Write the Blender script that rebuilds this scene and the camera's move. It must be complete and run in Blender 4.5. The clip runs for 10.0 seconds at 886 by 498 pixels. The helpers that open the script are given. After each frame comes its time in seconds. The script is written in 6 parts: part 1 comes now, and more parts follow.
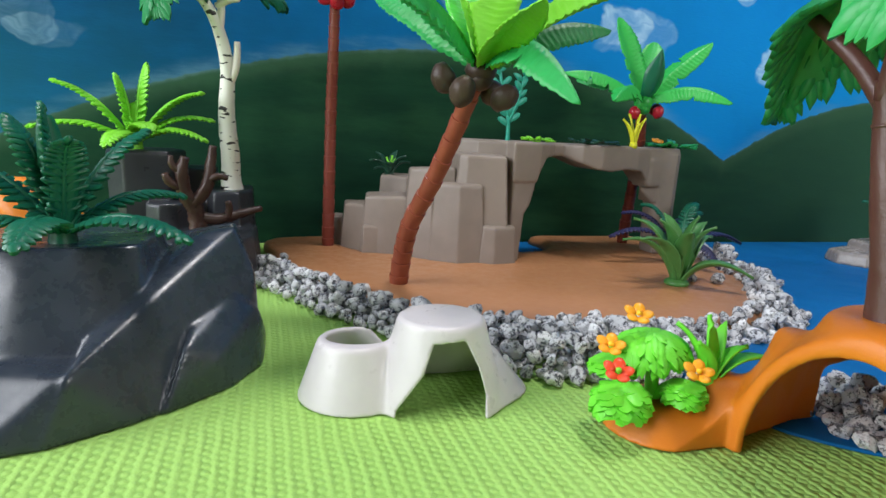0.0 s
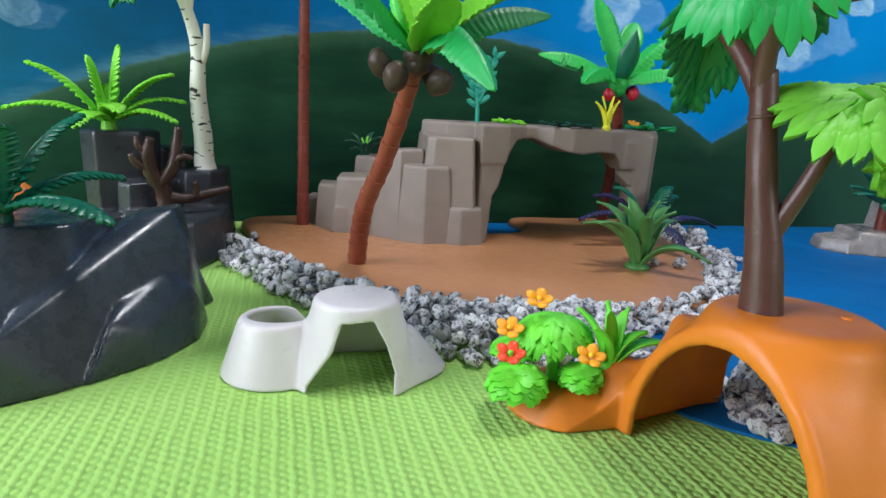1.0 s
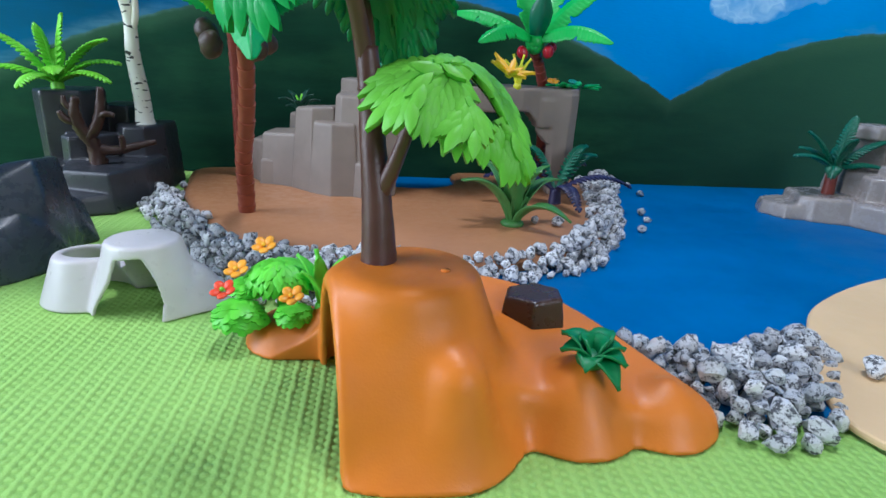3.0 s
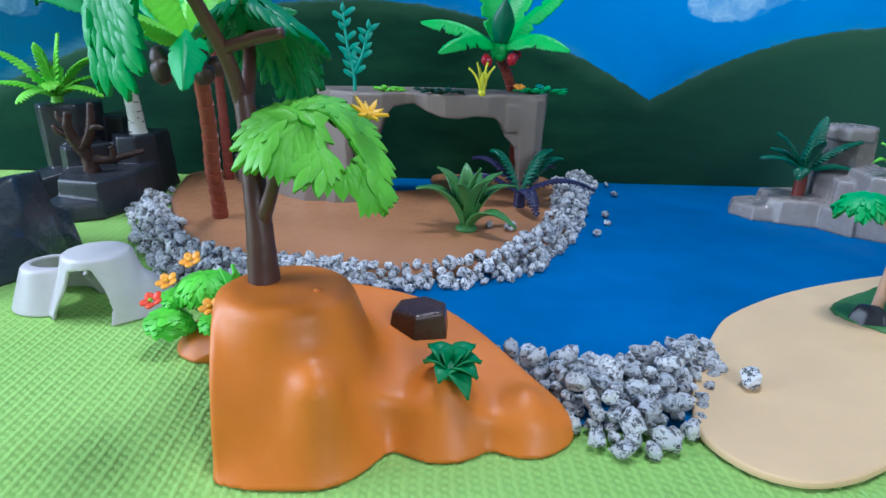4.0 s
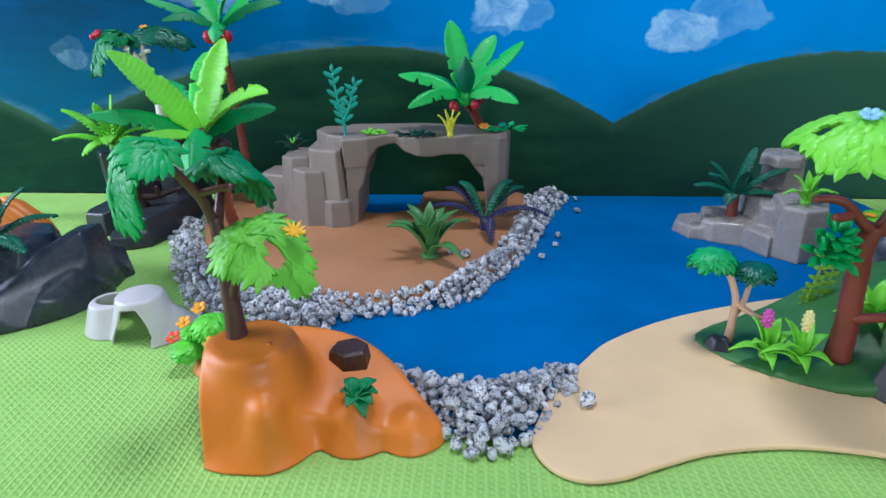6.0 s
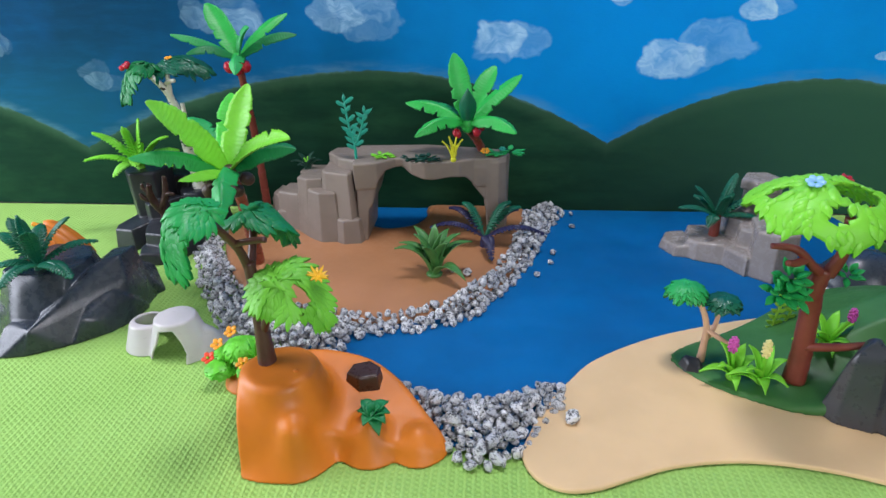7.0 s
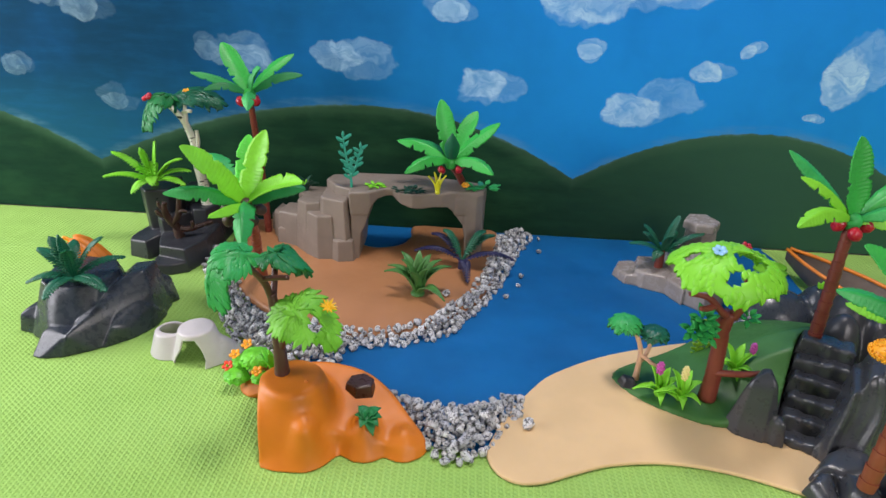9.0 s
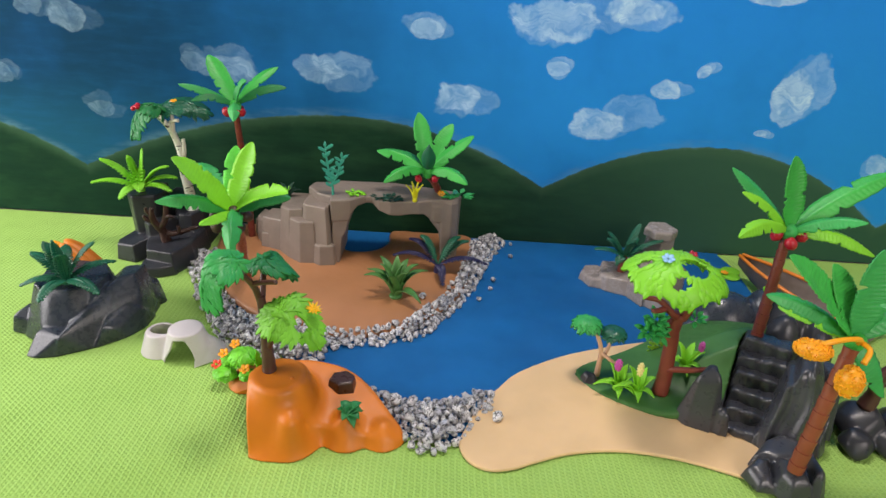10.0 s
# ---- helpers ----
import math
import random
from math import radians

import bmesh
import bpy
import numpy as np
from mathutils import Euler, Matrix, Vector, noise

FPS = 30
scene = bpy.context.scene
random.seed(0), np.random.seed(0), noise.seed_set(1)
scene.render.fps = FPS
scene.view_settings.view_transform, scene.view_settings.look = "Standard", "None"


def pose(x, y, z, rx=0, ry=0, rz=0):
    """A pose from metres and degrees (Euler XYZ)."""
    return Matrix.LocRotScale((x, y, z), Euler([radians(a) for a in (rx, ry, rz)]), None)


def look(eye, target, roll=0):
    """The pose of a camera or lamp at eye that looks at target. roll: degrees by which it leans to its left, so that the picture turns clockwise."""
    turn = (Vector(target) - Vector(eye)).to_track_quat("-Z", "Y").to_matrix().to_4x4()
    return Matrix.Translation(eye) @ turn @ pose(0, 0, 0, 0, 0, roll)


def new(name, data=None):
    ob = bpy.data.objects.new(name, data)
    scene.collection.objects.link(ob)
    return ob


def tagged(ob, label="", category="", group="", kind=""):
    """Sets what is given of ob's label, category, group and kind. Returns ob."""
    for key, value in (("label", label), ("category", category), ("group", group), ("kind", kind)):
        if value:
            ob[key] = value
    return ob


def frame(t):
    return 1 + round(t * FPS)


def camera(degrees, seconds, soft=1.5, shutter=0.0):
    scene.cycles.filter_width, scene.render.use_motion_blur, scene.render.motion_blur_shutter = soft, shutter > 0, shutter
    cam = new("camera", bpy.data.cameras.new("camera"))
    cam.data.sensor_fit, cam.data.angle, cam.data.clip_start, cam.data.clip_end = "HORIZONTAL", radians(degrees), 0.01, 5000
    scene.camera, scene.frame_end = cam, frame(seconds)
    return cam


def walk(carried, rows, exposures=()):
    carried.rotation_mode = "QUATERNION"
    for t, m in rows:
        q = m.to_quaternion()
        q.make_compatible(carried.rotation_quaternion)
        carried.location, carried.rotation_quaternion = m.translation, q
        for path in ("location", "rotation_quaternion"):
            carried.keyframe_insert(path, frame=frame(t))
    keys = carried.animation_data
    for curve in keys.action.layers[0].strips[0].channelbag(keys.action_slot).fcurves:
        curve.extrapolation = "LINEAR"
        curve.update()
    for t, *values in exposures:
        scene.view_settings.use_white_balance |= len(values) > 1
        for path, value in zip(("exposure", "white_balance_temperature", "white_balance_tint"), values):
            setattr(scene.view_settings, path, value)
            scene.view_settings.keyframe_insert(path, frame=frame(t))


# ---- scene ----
cam = camera(73.0, 10.0)
PATH = [
    (0, (0.109, 0.282, 0.143), (0.685, 2.158, -0.239), 2.8),
    (0.5, (0.125, 0.271, 0.147), (0.665, 2.151, -0.268), 3.1),
    (1, (0.164, 0.258, 0.151), (0.661, 2.14, -0.307), 3.1),
    (1.5, (0.2, 0.242, 0.155), (0.643, 2.124, -0.358), 3.3),
    (2, (0.25, 0.225, 0.157), (0.622, 2.109, -0.401), 3.4),
    (2.5, (0.297, 0.206, 0.163), (0.587, 2.095, -0.427), 3.2),
    (3, (0.354, 0.185, 0.171), (0.563, 2.074, -0.452), 2.7),
    (4.3, (0.461, 0.142, 0.219), (0.492, 2.019, -0.473), 0.7),
    (4.5, (0.478, 0.13, 0.233), (0.48, 2.002, -0.473), 0.1),
    (5, (0.508, 0.105, 0.266), (0.449, 1.962, -0.475), -0.7),
    (5.5, (0.537, 0.078, 0.295), (0.432, 1.919, -0.48), -1.3),
    (7, (0.553, 0.014, 0.404), (0.412, 1.811, -0.462), -1.6),
    (7.5, (0.547, -0.01, 0.438), (0.415, 1.78, -0.445), -1.2),
    (8, (0.545, -0.034, 0.464), (0.433, 1.752, -0.43), -0.2),
    (8.5, (0.546, -0.054, 0.484), (0.462, 1.732, -0.411), 0.8),
    (9, (0.546, -0.078, 0.507), (0.492, 1.71, -0.389), 1.8),
    (9.5, (0.544, -0.105, 0.523), (0.535, 1.689, -0.361), 2.8),
    (10, (0.548, -0.127, 0.54), (0.57, 1.664, -0.351), 3.1),
]
walk(cam, [(t, look(eye, target, roll)) for t, eye, target, roll in PATH],
     [(0, -0.02, 6450, 13), (1.5, -0.03, 5900, 13), (3, -0.06, 5500, 12), (4.5, -0.06, 5100, 11), (5.5, -0.06, 5200, 12), (7, -0.07, 6100, 17), (8.5, -0.08, 6450, 18), (10, -0.1, 7150, 20)])

# ---- world, windows and large light ----
world = bpy.data.worlds.new("world")
scene.world = world
world.use_nodes = True
wn = world.node_tree.nodes
sky = wn.new("ShaderNodeTexSky")
sky.sky_type, sky.sun_disc = "NISHITA", False
sky.sun_elevation, sky.sun_rotation = radians(40), radians(200)
world.node_tree.links.new(sky.outputs[0], wn["Background"].inputs[0])
wn["Background"].inputs[1].default_value = 0.1


def window_lamp(name, eye, target, wide, high, watts, colour):
    lamp = bpy.data.lights.new(name, "AREA")
    lamp.shape, lamp.size, lamp.size_y, lamp.energy, lamp.color = "RECTANGLE", wide, high, watts, colour
    ob = new(name, lamp)
    ob.matrix_world = look(eye, target)
    return ob


ROOM = (-0.95, 2.0, -1.1, 1.9)      # west, east, south, ceiling height
window_lamp("ceiling_light", (0.60, 0.70, 1.88), (0.60, 0.71, 0.0), 0.32, 0.32, 19, (1.0, 0.99, 0.96))
window_lamp("window_light_west", (-0.96, 0.40, 0.60), (0.5, 0.62, 0.2), 1.1, 0.9, 26, (0.93, 0.97, 1.0))
window_lamp("window_light_south", (1.35, -1.11, 0.95), (1.05, 0.6, 0.45), 0.9, 0.8, 18, (1.0, 0.98, 0.95))


# ---- materials ----
def srgb(r, g, b):
    return [((c / 255 + 0.055) / 1.055) ** 2.4 if c > 10 else c / 255 / 12.92 for c in (r, g, b)] + [1.0]


class Nodes:
    """A small wrapper to chain shader nodes."""

    def __init__(self, name):
        self.material = bpy.data.materials.new(name)
        self.material.use_nodes = True
        self.tree = self.material.node_tree
        self.shader = self.tree.nodes["Principled BSDF"]

    def put(self, socket, value):
        if hasattr(value, "is_output"):
            self.tree.links.new(value, socket)
        else:
            socket.default_value = value

    def math(self, op, a, b=0.0, c=0.0):
        n = self.tree.nodes.new("ShaderNodeMath")
        n.operation = op
        for k, v in enumerate((a, b, c)):
            self.put(n.inputs[k], v)
        return n.outputs[0]

    def vector(self, op, a, b):
        n = self.tree.nodes.new("ShaderNodeVectorMath")
        n.operation = op
        self.put(n.inputs[0], a)
        self.put(n.inputs[1], b)
        return n.outputs[1] if op == "LENGTH" else n.outputs[0]

    def coords(self):
        return self.tree.nodes.new("ShaderNodeTexCoord").outputs["Object"]

    def position(self):
        return self.tree.nodes.new("ShaderNodeNewGeometry").outputs["Position"]

    def noise(self, where, scale, detail=3.0, rough=0.55, colour=False):
        n = self.tree.nodes.new("ShaderNodeTexNoise")
        self.put(n.inputs["Vector"], where)
        n.inputs["Scale"].default_value, n.inputs["Detail"].default_value, n.inputs["Roughness"].default_value = scale, detail, rough
        return n.outputs[1 if colour else 0]

    def ramp(self, value, a, b, lo=0.0, hi=1.0, smooth=True):
        n = self.tree.nodes.new("ShaderNodeMapRange")
        n.interpolation_type = "SMOOTHSTEP" if smooth else "LINEAR"
        for k, v in enumerate((value, a, b, lo, hi)):
            self.put(n.inputs[k], v)
        return n.outputs[0]

    def mix(self, factor, a, b, how="MIX"):
        n = self.tree.nodes.new("ShaderNodeMix")
        n.data_type, n.blend_type = "RGBA", how
        self.put(n.inputs[0], factor)
        self.put(n.inputs[6], a)
        self.put(n.inputs[7], b)
        return n.outputs[2]

    def bump(self, height, strength, distance, under=None):
        n = self.tree.nodes.new("ShaderNodeBump")
        n.inputs["Strength"].default_value, n.inputs["Distance"].default_value = strength, distance
        self.put(n.inputs["Height"], height)
        if under is not None:
            self.put(n.inputs["Normal"], under)
        return n.outputs[0]

    def done(self, colour=None, rough=None, normal=None, spec=None):
        for key, v in (("Base Color", colour), ("Roughness", rough), ("Normal", normal), ("Specular IOR Level", spec)):
            if v is not None:
                self.put(self.shader.inputs[key], v)
        return self.material


def plastic(name, rgb, rough=0.42, vary=0.12, relief=0.25, spec=0.45, dust=0.0, coarse=45.0):
    """Moulded toy plastic: a little uneven in tone, finely pitted, scuffed in gloss."""
    n = Nodes(name)
    at = n.position()
    base = srgb(*rgb)
    big = n.ramp(n.noise(at, coarse, 3), 0.3, 0.7)
    dark = [c * (1 - vary) for c in base[:3]] + [1]
    pale = [min(1, c * (1 + vary) + 0.004) for c in base[:3]] + [1]
    colour = n.mix(big, dark, pale)
    if dust:
        speck = n.ramp(n.noise(at, 420, 2), 0.62, 0.8, 0.0, dust)
        colour = n.mix(speck, colour, [min(1, c * 1.3 + 0.1) for c in base[:3]] + [1])
    gloss = n.ramp(n.noise(at, 110, 4, 0.65), 0.25, 0.75, rough - 0.08, rough + 0.1)
    fine = n.math("ADD", n.noise(at, 900, 2), n.math("MULTIPLY", n.noise(at, 160, 3), 1.5))
    return n.done(colour, gloss, n.bump(fine, relief, 0.0004), spec)


def mat_foam():
    """Green anti-slip mat: rows of small raised knots."""
    n = Nodes("green_waffle_mat")
    at = n.position()
    warp = n.vector("ADD", at, n.vector("MULTIPLY", n.noise(at, 34, 4, 0.65, colour=True), (0.0045, 0.0045, 0)))
    split = n.tree.nodes.new("ShaderNodeSeparateXYZ")
    n.put(split.inputs[0], warp)
    x, y = split.outputs[0], split.outputs[1]
    turn = 2 * math.pi
    cx = n.math("MULTIPLY_ADD", n.math("COSINE", n.math("MULTIPLY", x, turn / 0.0076)), 0.5, 0.5)
    cy = n.math("MULTIPLY_ADD", n.math("COSINE", n.math("MULTIPLY", y, turn / 0.0054)), 0.5, 0.5)
    off = n.math("SUBTRACT", 1.0, cx)
    ridge = n.math("MULTIPLY", n.math("POWER", cx, 1.6), n.math("MULTIPLY_ADD", cy, 0.42, 0.58))
    bead = n.math("MULTIPLY", n.math("POWER", off, 1.4), n.math("MULTIPLY_ADD", cy, -0.7, 0.7))
    knot = n.math("MAXIMUM", ridge, bead)
    low = n.ramp(n.noise(at, 5, 3), 0.3, 0.7)
    colour = n.mix(low, srgb(148, 192, 92), srgb(160, 202, 104))
    fibre = n.noise(at, 1500, 2)
    colour = n.mix(n.ramp(fibre, 0.3, 0.7, 0, 0.3), colour, srgb(176, 216, 132))
    # shade between the raised knots painted into the colour
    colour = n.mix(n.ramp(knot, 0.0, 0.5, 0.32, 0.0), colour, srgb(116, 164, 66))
    even = n.ramp(n.noise(at, 70, 3), 0.3, 0.7, 0.55, 1.0)
    tall = n.math("ADD", n.math("MULTIPLY", knot, even), n.math("MULTIPLY", fibre, 0.25))
    wave = n.bump(n.noise(at, 9, 2), 0.35, 0.02)
    return n.done(colour, 0.85, n.bump(tall, 0.9, 0.0015, wave), 0.2)


def mat_water():
    n = Nodes("blue_sheet")
    at = n.position()
    broad = n.ramp(n.noise(at, 6, 4), 0.3, 0.7)
    colour = n.mix(broad, srgb(0, 86, 142), srgb(0, 100, 162))
    felt = n.noise(at, 1400, 2)
    colour = n.mix(n.ramp(felt, 0.35, 0.7, 0, 0.12), colour, srgb(40, 130, 200))
    wave = n.bump(n.noise(at, 12, 2), 0.25, 0.01)
    return n.done(colour, n.ramp(n.noise(at, 20, 3), 0.3, 0.7, 0.5, 0.65), n.bump(felt, 0.2, 0.0004, wave), 0.18)


def mat_stone():
    """Crushed speckled granite."""
    n = Nodes("speckled_granite")
    at = n.coords()
    info = n.tree.nodes.new("ShaderNodeObjectInfo").outputs["Random"]
    island = n.tree.nodes.new("ShaderNodeNewGeometry").outputs["Random Per Island"]
    pick = n.math("FRACT", n.math("ADD", info, island))
    shift = n.tree.nodes.new("ShaderNodeCombineXYZ")
    n.put(shift.inputs[0], n.math("MULTIPLY", pick, 7.0))
    at = n.vector("ADD", at, shift.outputs[0])
    tone = n.mix(pick, srgb(168, 170, 175), srgb(226, 226, 227))
    spots = n.ramp(n.noise(at, 230, 6, 0.8), 0.505, 0.56)
    colour = n.mix(n.math("MULTIPLY", spots, 0.9), tone, srgb(48, 50, 58))
    white = n.ramp(n.noise(at, 240, 3, 0.6), 0.6, 0.7)
    colour = n.mix(n.math("MULTIPLY", white, 0.7), colour, srgb(236, 236, 236))
    rough = n.noise(at, 500, 4, 0.7)
    return n.done(colour, 0.75, n.bump(n.math("ADD", rough, n.noise(at, 170, 3)), 0.7, 0.0016), 0.35)


def mat_birch():
    n = Nodes("white_birch_plastic")
    at = n.position()
    stretch = n.vector("MULTIPLY", at, (1.0, 1.0, 2.6))
    band = n.ramp(n.noise(stretch, 95, 2, 0.4), 0.62, 0.64)
    colour = n.mix(band, srgb(226, 226, 214), srgb(44, 42, 40))
    return n.done(colour, 0.45, n.bump(n.noise(at, 300, 3), 0.2, 0.0006), 0.4)


CLOUDS = [(-0.299, 0.293, 0.072, 0.06), (-0.111, 0.236, 0.076, 0.046), (0.081, 0.335, 0.072, 0.048), (0.156, 0.325, 0.15, 0.07),
          (0.333, 0.334, 0.132, 0.078), (0.521, 0.416, 0.084, 0.048), (0.588, 0.296, 0.114, 0.072), (0.764, 0.358, 0.06, 0.038),
          (0.857, 0.263, 0.15, 0.084), (0.971, 0.332, 0.078, 0.05), (1.028, 0.368, 0.038, 0.034), (1.203, 0.337, 0.1, 0.144),
          (1.158, 0.259, 0.034, 0.017), (0.767, 0.446, 0.228, 0.096), (0.893, 0.466, 0.132, 0.06), (-0.141, 0.408, 0.108, 0.08),
          (-0.217, 0.42, 0.072, 0.05), (1.132, 0.498, 0.144, 0.04), (1.398, 0.213, 0.06, 0.06)]
HILLS = [(-0.5, 0.22, 1.05, 1.05), (0.36, 0.244, 0.459, 0.778), (1.08, 0.225, 0.98, 1.15), (1.8, 0.2, 0.9, 0.9)]


def mat_backdrop():
    """Hand-painted wall: blue sky, dry-brushed clouds, rolling green hills."""
    n = Nodes("painted_backdrop")
    at = n.position()
    split = n.tree.nodes.new("ShaderNodeSeparateXYZ")
    n.put(split.inputs[0], at)
    x, z = split.outputs[0], split.outputs[2]
    flat = n.vector("MULTIPLY", at, (1, 0, 1))
    strokes = n.noise(n.vector("MULTIPLY", at, (1.0, 0.0, 5.0)), 9, 5, 0.6)
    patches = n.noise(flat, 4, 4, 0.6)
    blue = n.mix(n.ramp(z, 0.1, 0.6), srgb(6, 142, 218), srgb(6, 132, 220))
    # greyer paint to the left; the dimmer light there is in the colour too
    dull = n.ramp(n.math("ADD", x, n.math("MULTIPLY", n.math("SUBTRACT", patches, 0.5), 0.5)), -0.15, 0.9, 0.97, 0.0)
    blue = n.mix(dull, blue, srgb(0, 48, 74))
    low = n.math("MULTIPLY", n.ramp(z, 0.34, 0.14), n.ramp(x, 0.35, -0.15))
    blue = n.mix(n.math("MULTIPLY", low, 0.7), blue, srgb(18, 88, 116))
    blue = n.mix(n.ramp(strokes, 0.4, 0.8, 0.0, 0.1), blue, srgb(14, 128, 198))
    blue = n.mix(n.ramp(patches, 0.45, 0.75, 0.0, 0.3), blue, srgb(4, 90, 156))
    # clouds: each a few overlapping dabs, a denser one and thin wide ones, with streaks of the brush in them
    wob = n.vector("SUBTRACT", n.noise(flat, 16, 3, 0.55, colour=True), (0.5, 0.5, 0.5))
    fine = n.vector("SUBTRACT", n.noise(flat, 60, 2, 0.5, colour=True), (0.5, 0.5, 0.5))
    bent = n.vector("ADD", flat, n.vector("MULTIPLY", wob, (0.12, 0.0, 0.12)))
    wob = n.vector("ADD", n.vector("MULTIPLY", wob, (1.5, 0.0, 1.5)), n.vector("MULTIPLY", fine, (0.25, 0, 0.25)))
    hair = n.ramp(n.noise(n.vector("MULTIPLY", bent, (1.0, 0, 3.0)), 48, 2, 0.5), 0.3, 0.7, 0.6, 1.0)
    swirl = n.ramp(n.noise(bent, 22, 2, 0.5), 0.35, 0.65, 0.55, 1.0)
    streak = n.math("MULTIPLY", hair, swirl)
    dabs = random.Random(21)
    clear = 1.0
    for cx, cz, w, h in CLOUDS:
        for k in range(3):
            dx, dz = (-0.12, -0.08) if k == 0 else (dabs.uniform(-0.22, 0.28), dabs.uniform(-0.22, 0.25))
            rx, rz = (0.36, 0.36) if k == 0 else (dabs.uniform(0.28, 0.46), dabs.uniform(0.26, 0.46))
            strong = dabs.uniform(0.5, 0.72) if k == 0 else dabs.uniform(0.16, 0.36)
            d = n.vector("MULTIPLY", n.vector("SUBTRACT", flat, (cx + dx * w, 0, cz + dz * h)), (1 / (rx * w), 0, 1 / (rz * h)))
            d = n.vector("LENGTH", n.vector("ADD", d, wob), (0, 0, 0))
            shape = n.math("MULTIPLY", n.ramp(d, 1.06, 0.9), n.ramp(d, 0.2, 0.95, 0.72, 1.0))
            clear = n.math("MULTIPLY", clear, n.math("MULTIPLY_ADD", shape, -strong, 1.0))
    amount = n.math("MULTIPLY", n.math("SUBTRACT", 1.0, clear), n.math("MULTIPLY", streak, n.ramp(x, -0.1, 0.8, 0.32, 1.1)))
    blue = n.mix(amount, blue, srgb(196, 230, 250))
    # hills
    ridge = -1.0
    for c, top, left, right in HILLS:
        dx = n.math("SUBTRACT", x, c)
        lo, hi = n.math("MINIMUM", dx, 0.0), n.math("MAXIMUM", dx, 0.0)
        drop = n.math("ADD", n.math("MULTIPLY", n.math("MULTIPLY", lo, lo), left), n.math("MULTIPLY", n.math("MULTIPLY", hi, hi), right))
        ridge = n.math("MAXIMUM", ridge, n.math("SUBTRACT", top, drop))
    below = n.math("SUBTRACT", ridge, z)
    edge = n.math("ADD", below, n.math("MULTIPLY", n.math("SUBTRACT", n.noise(flat, 60, 3), 0.5), 0.008))
    green = n.mix(n.ramp(strokes, 0.3, 0.7), srgb(14, 48, 34), srgb(22, 62, 42))
    green = n.mix(n.ramp(n.noise(n.vector("MULTIPLY", at, (1, 0, 2.5)), 7, 5, 0.6), 0.4, 0.75, 0, 0.6), green, srgb(40, 82, 52))
    # left hills darkened in colour as well, for the weaker light there
    green = n.mix(n.ramp(x, -0.2, 0.75, 0.3, 0.0), green, srgb(8, 38, 28))
    green = n.mix(n.ramp(x, 0.55, 1.1, 0.0, 0.85), green, srgb(52, 92, 72))
    green = n.mix(n.ramp(edge, 0.0, 0.03, 0.4, 0.0), green, srgb(70, 106, 78))
    colour = n.mix(n.ramp(edge, -0.001, 0.0015), blue, green)
    haze = n.math("MULTIPLY", n.ramp(edge, -0.02, -0.001), n.ramp(edge, 0.006, -0.001))
    colour = n.mix(n.math("MULTIPLY", haze, n.ramp(strokes, 0.4, 0.65, 0.05, 0.32)), colour, srgb(110, 150, 160))
    return n.done(colour, 0.8, n.bump(n.noise(n.vector("MULTIPLY", at, (1, 1, 4)), 120, 4), 0.25, 0.001), 0.1)


MAT = mat_foam()
WATER = mat_water()
STONE = mat_stone()
BIRCH = mat_birch()
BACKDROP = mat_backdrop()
PLASTER = plastic("plain_grey_plaster", (150, 146, 140), 0.9, 0.04, 0.1, 0.1, coarse=4)
SANDPLATE = plastic("brown_sand_plastic", (170, 118, 80), 0.36, 0.07, 0.15, 0.4, coarse=9)
SAND = plastic("beige_foam_sheet", (226, 191, 144), 0.6, 0.05, 0.2, 0.3, dust=0.06, coarse=12)
ISLE = plastic("dark_green_plastic", (58, 108, 52), 0.45, 0.12, 0.3, 0.35, coarse=20)
GREY = plastic("taupe_rock_plastic", (130, 118, 108), 0.45, 0.08, 0.35, 0.4, coarse=22)
GREYR = plastic("light_grey_rock_plastic", (150, 141, 136), 0.24, 0.08, 0.3, 0.45, coarse=22)
SLATE = plastic("slate_rock_plastic", (43, 50, 60), 0.28, 0.14, 0.12, 0.55, coarse=24)
BLACK = plastic("charcoal_rock_plastic", (44, 46, 52), 0.34, 0.14, 0.35, 0.5, coarse=24)
STAIR = plastic("dark_grey_rock_plastic", (58, 60, 66), 0.31, 0.12, 0.2, 0.6, coarse=24)
WHITE = plastic("off_white_plastic", (204, 198, 199), 0.33, 0.03, 0.15, 0.45)
ORANGE = plastic("orange_plastic", (216, 120, 26), 0.44, 0.06, 0.2, 0.45, coarse=18)
BARK = plastic("dark_brown_plastic", (82, 50, 43), 0.36, 0.1, 0.3, 0.5)
RUST = plastic("red_brown_plastic", (140, 70, 48), 0.4, 0.1, 0.3, 0.45)
RUSTD = plastic("deep_red_brown_plastic", (120, 54, 42), 0.4, 0.1, 0.3, 0.45)
DRIFT = plastic("driftwood_brown_plastic", (60, 39, 32), 0.4, 0.2, 0.5, 0.4)
COCOA = plastic("cocoa_brown_plastic", (66, 50, 40), 0.45, 0.15, 0.5, 0.4)
HEX = plastic("dark_chocolate_plastic", (62, 40, 32), 0.3, 0.15, 0.4, 0.5)
PINKWOOD = plastic("pale_pink_wood_plastic", (216, 172, 142), 0.42, 0.06, 0.3)
LIME = plastic("lime_green_plastic", (120, 202, 46), 0.45, 0.06, 0.25)
LEAF = plastic("leaf_green_plastic", (112, 190, 52), 0.5, 0.08, 0.25)
BUSH = plastic("fresh_green_plastic", (108, 212, 52), 0.46, 0.06, 0.2)
GRASS = plastic("bright_green_plastic", (76, 200, 62), 0.4, 0.07, 0.25)
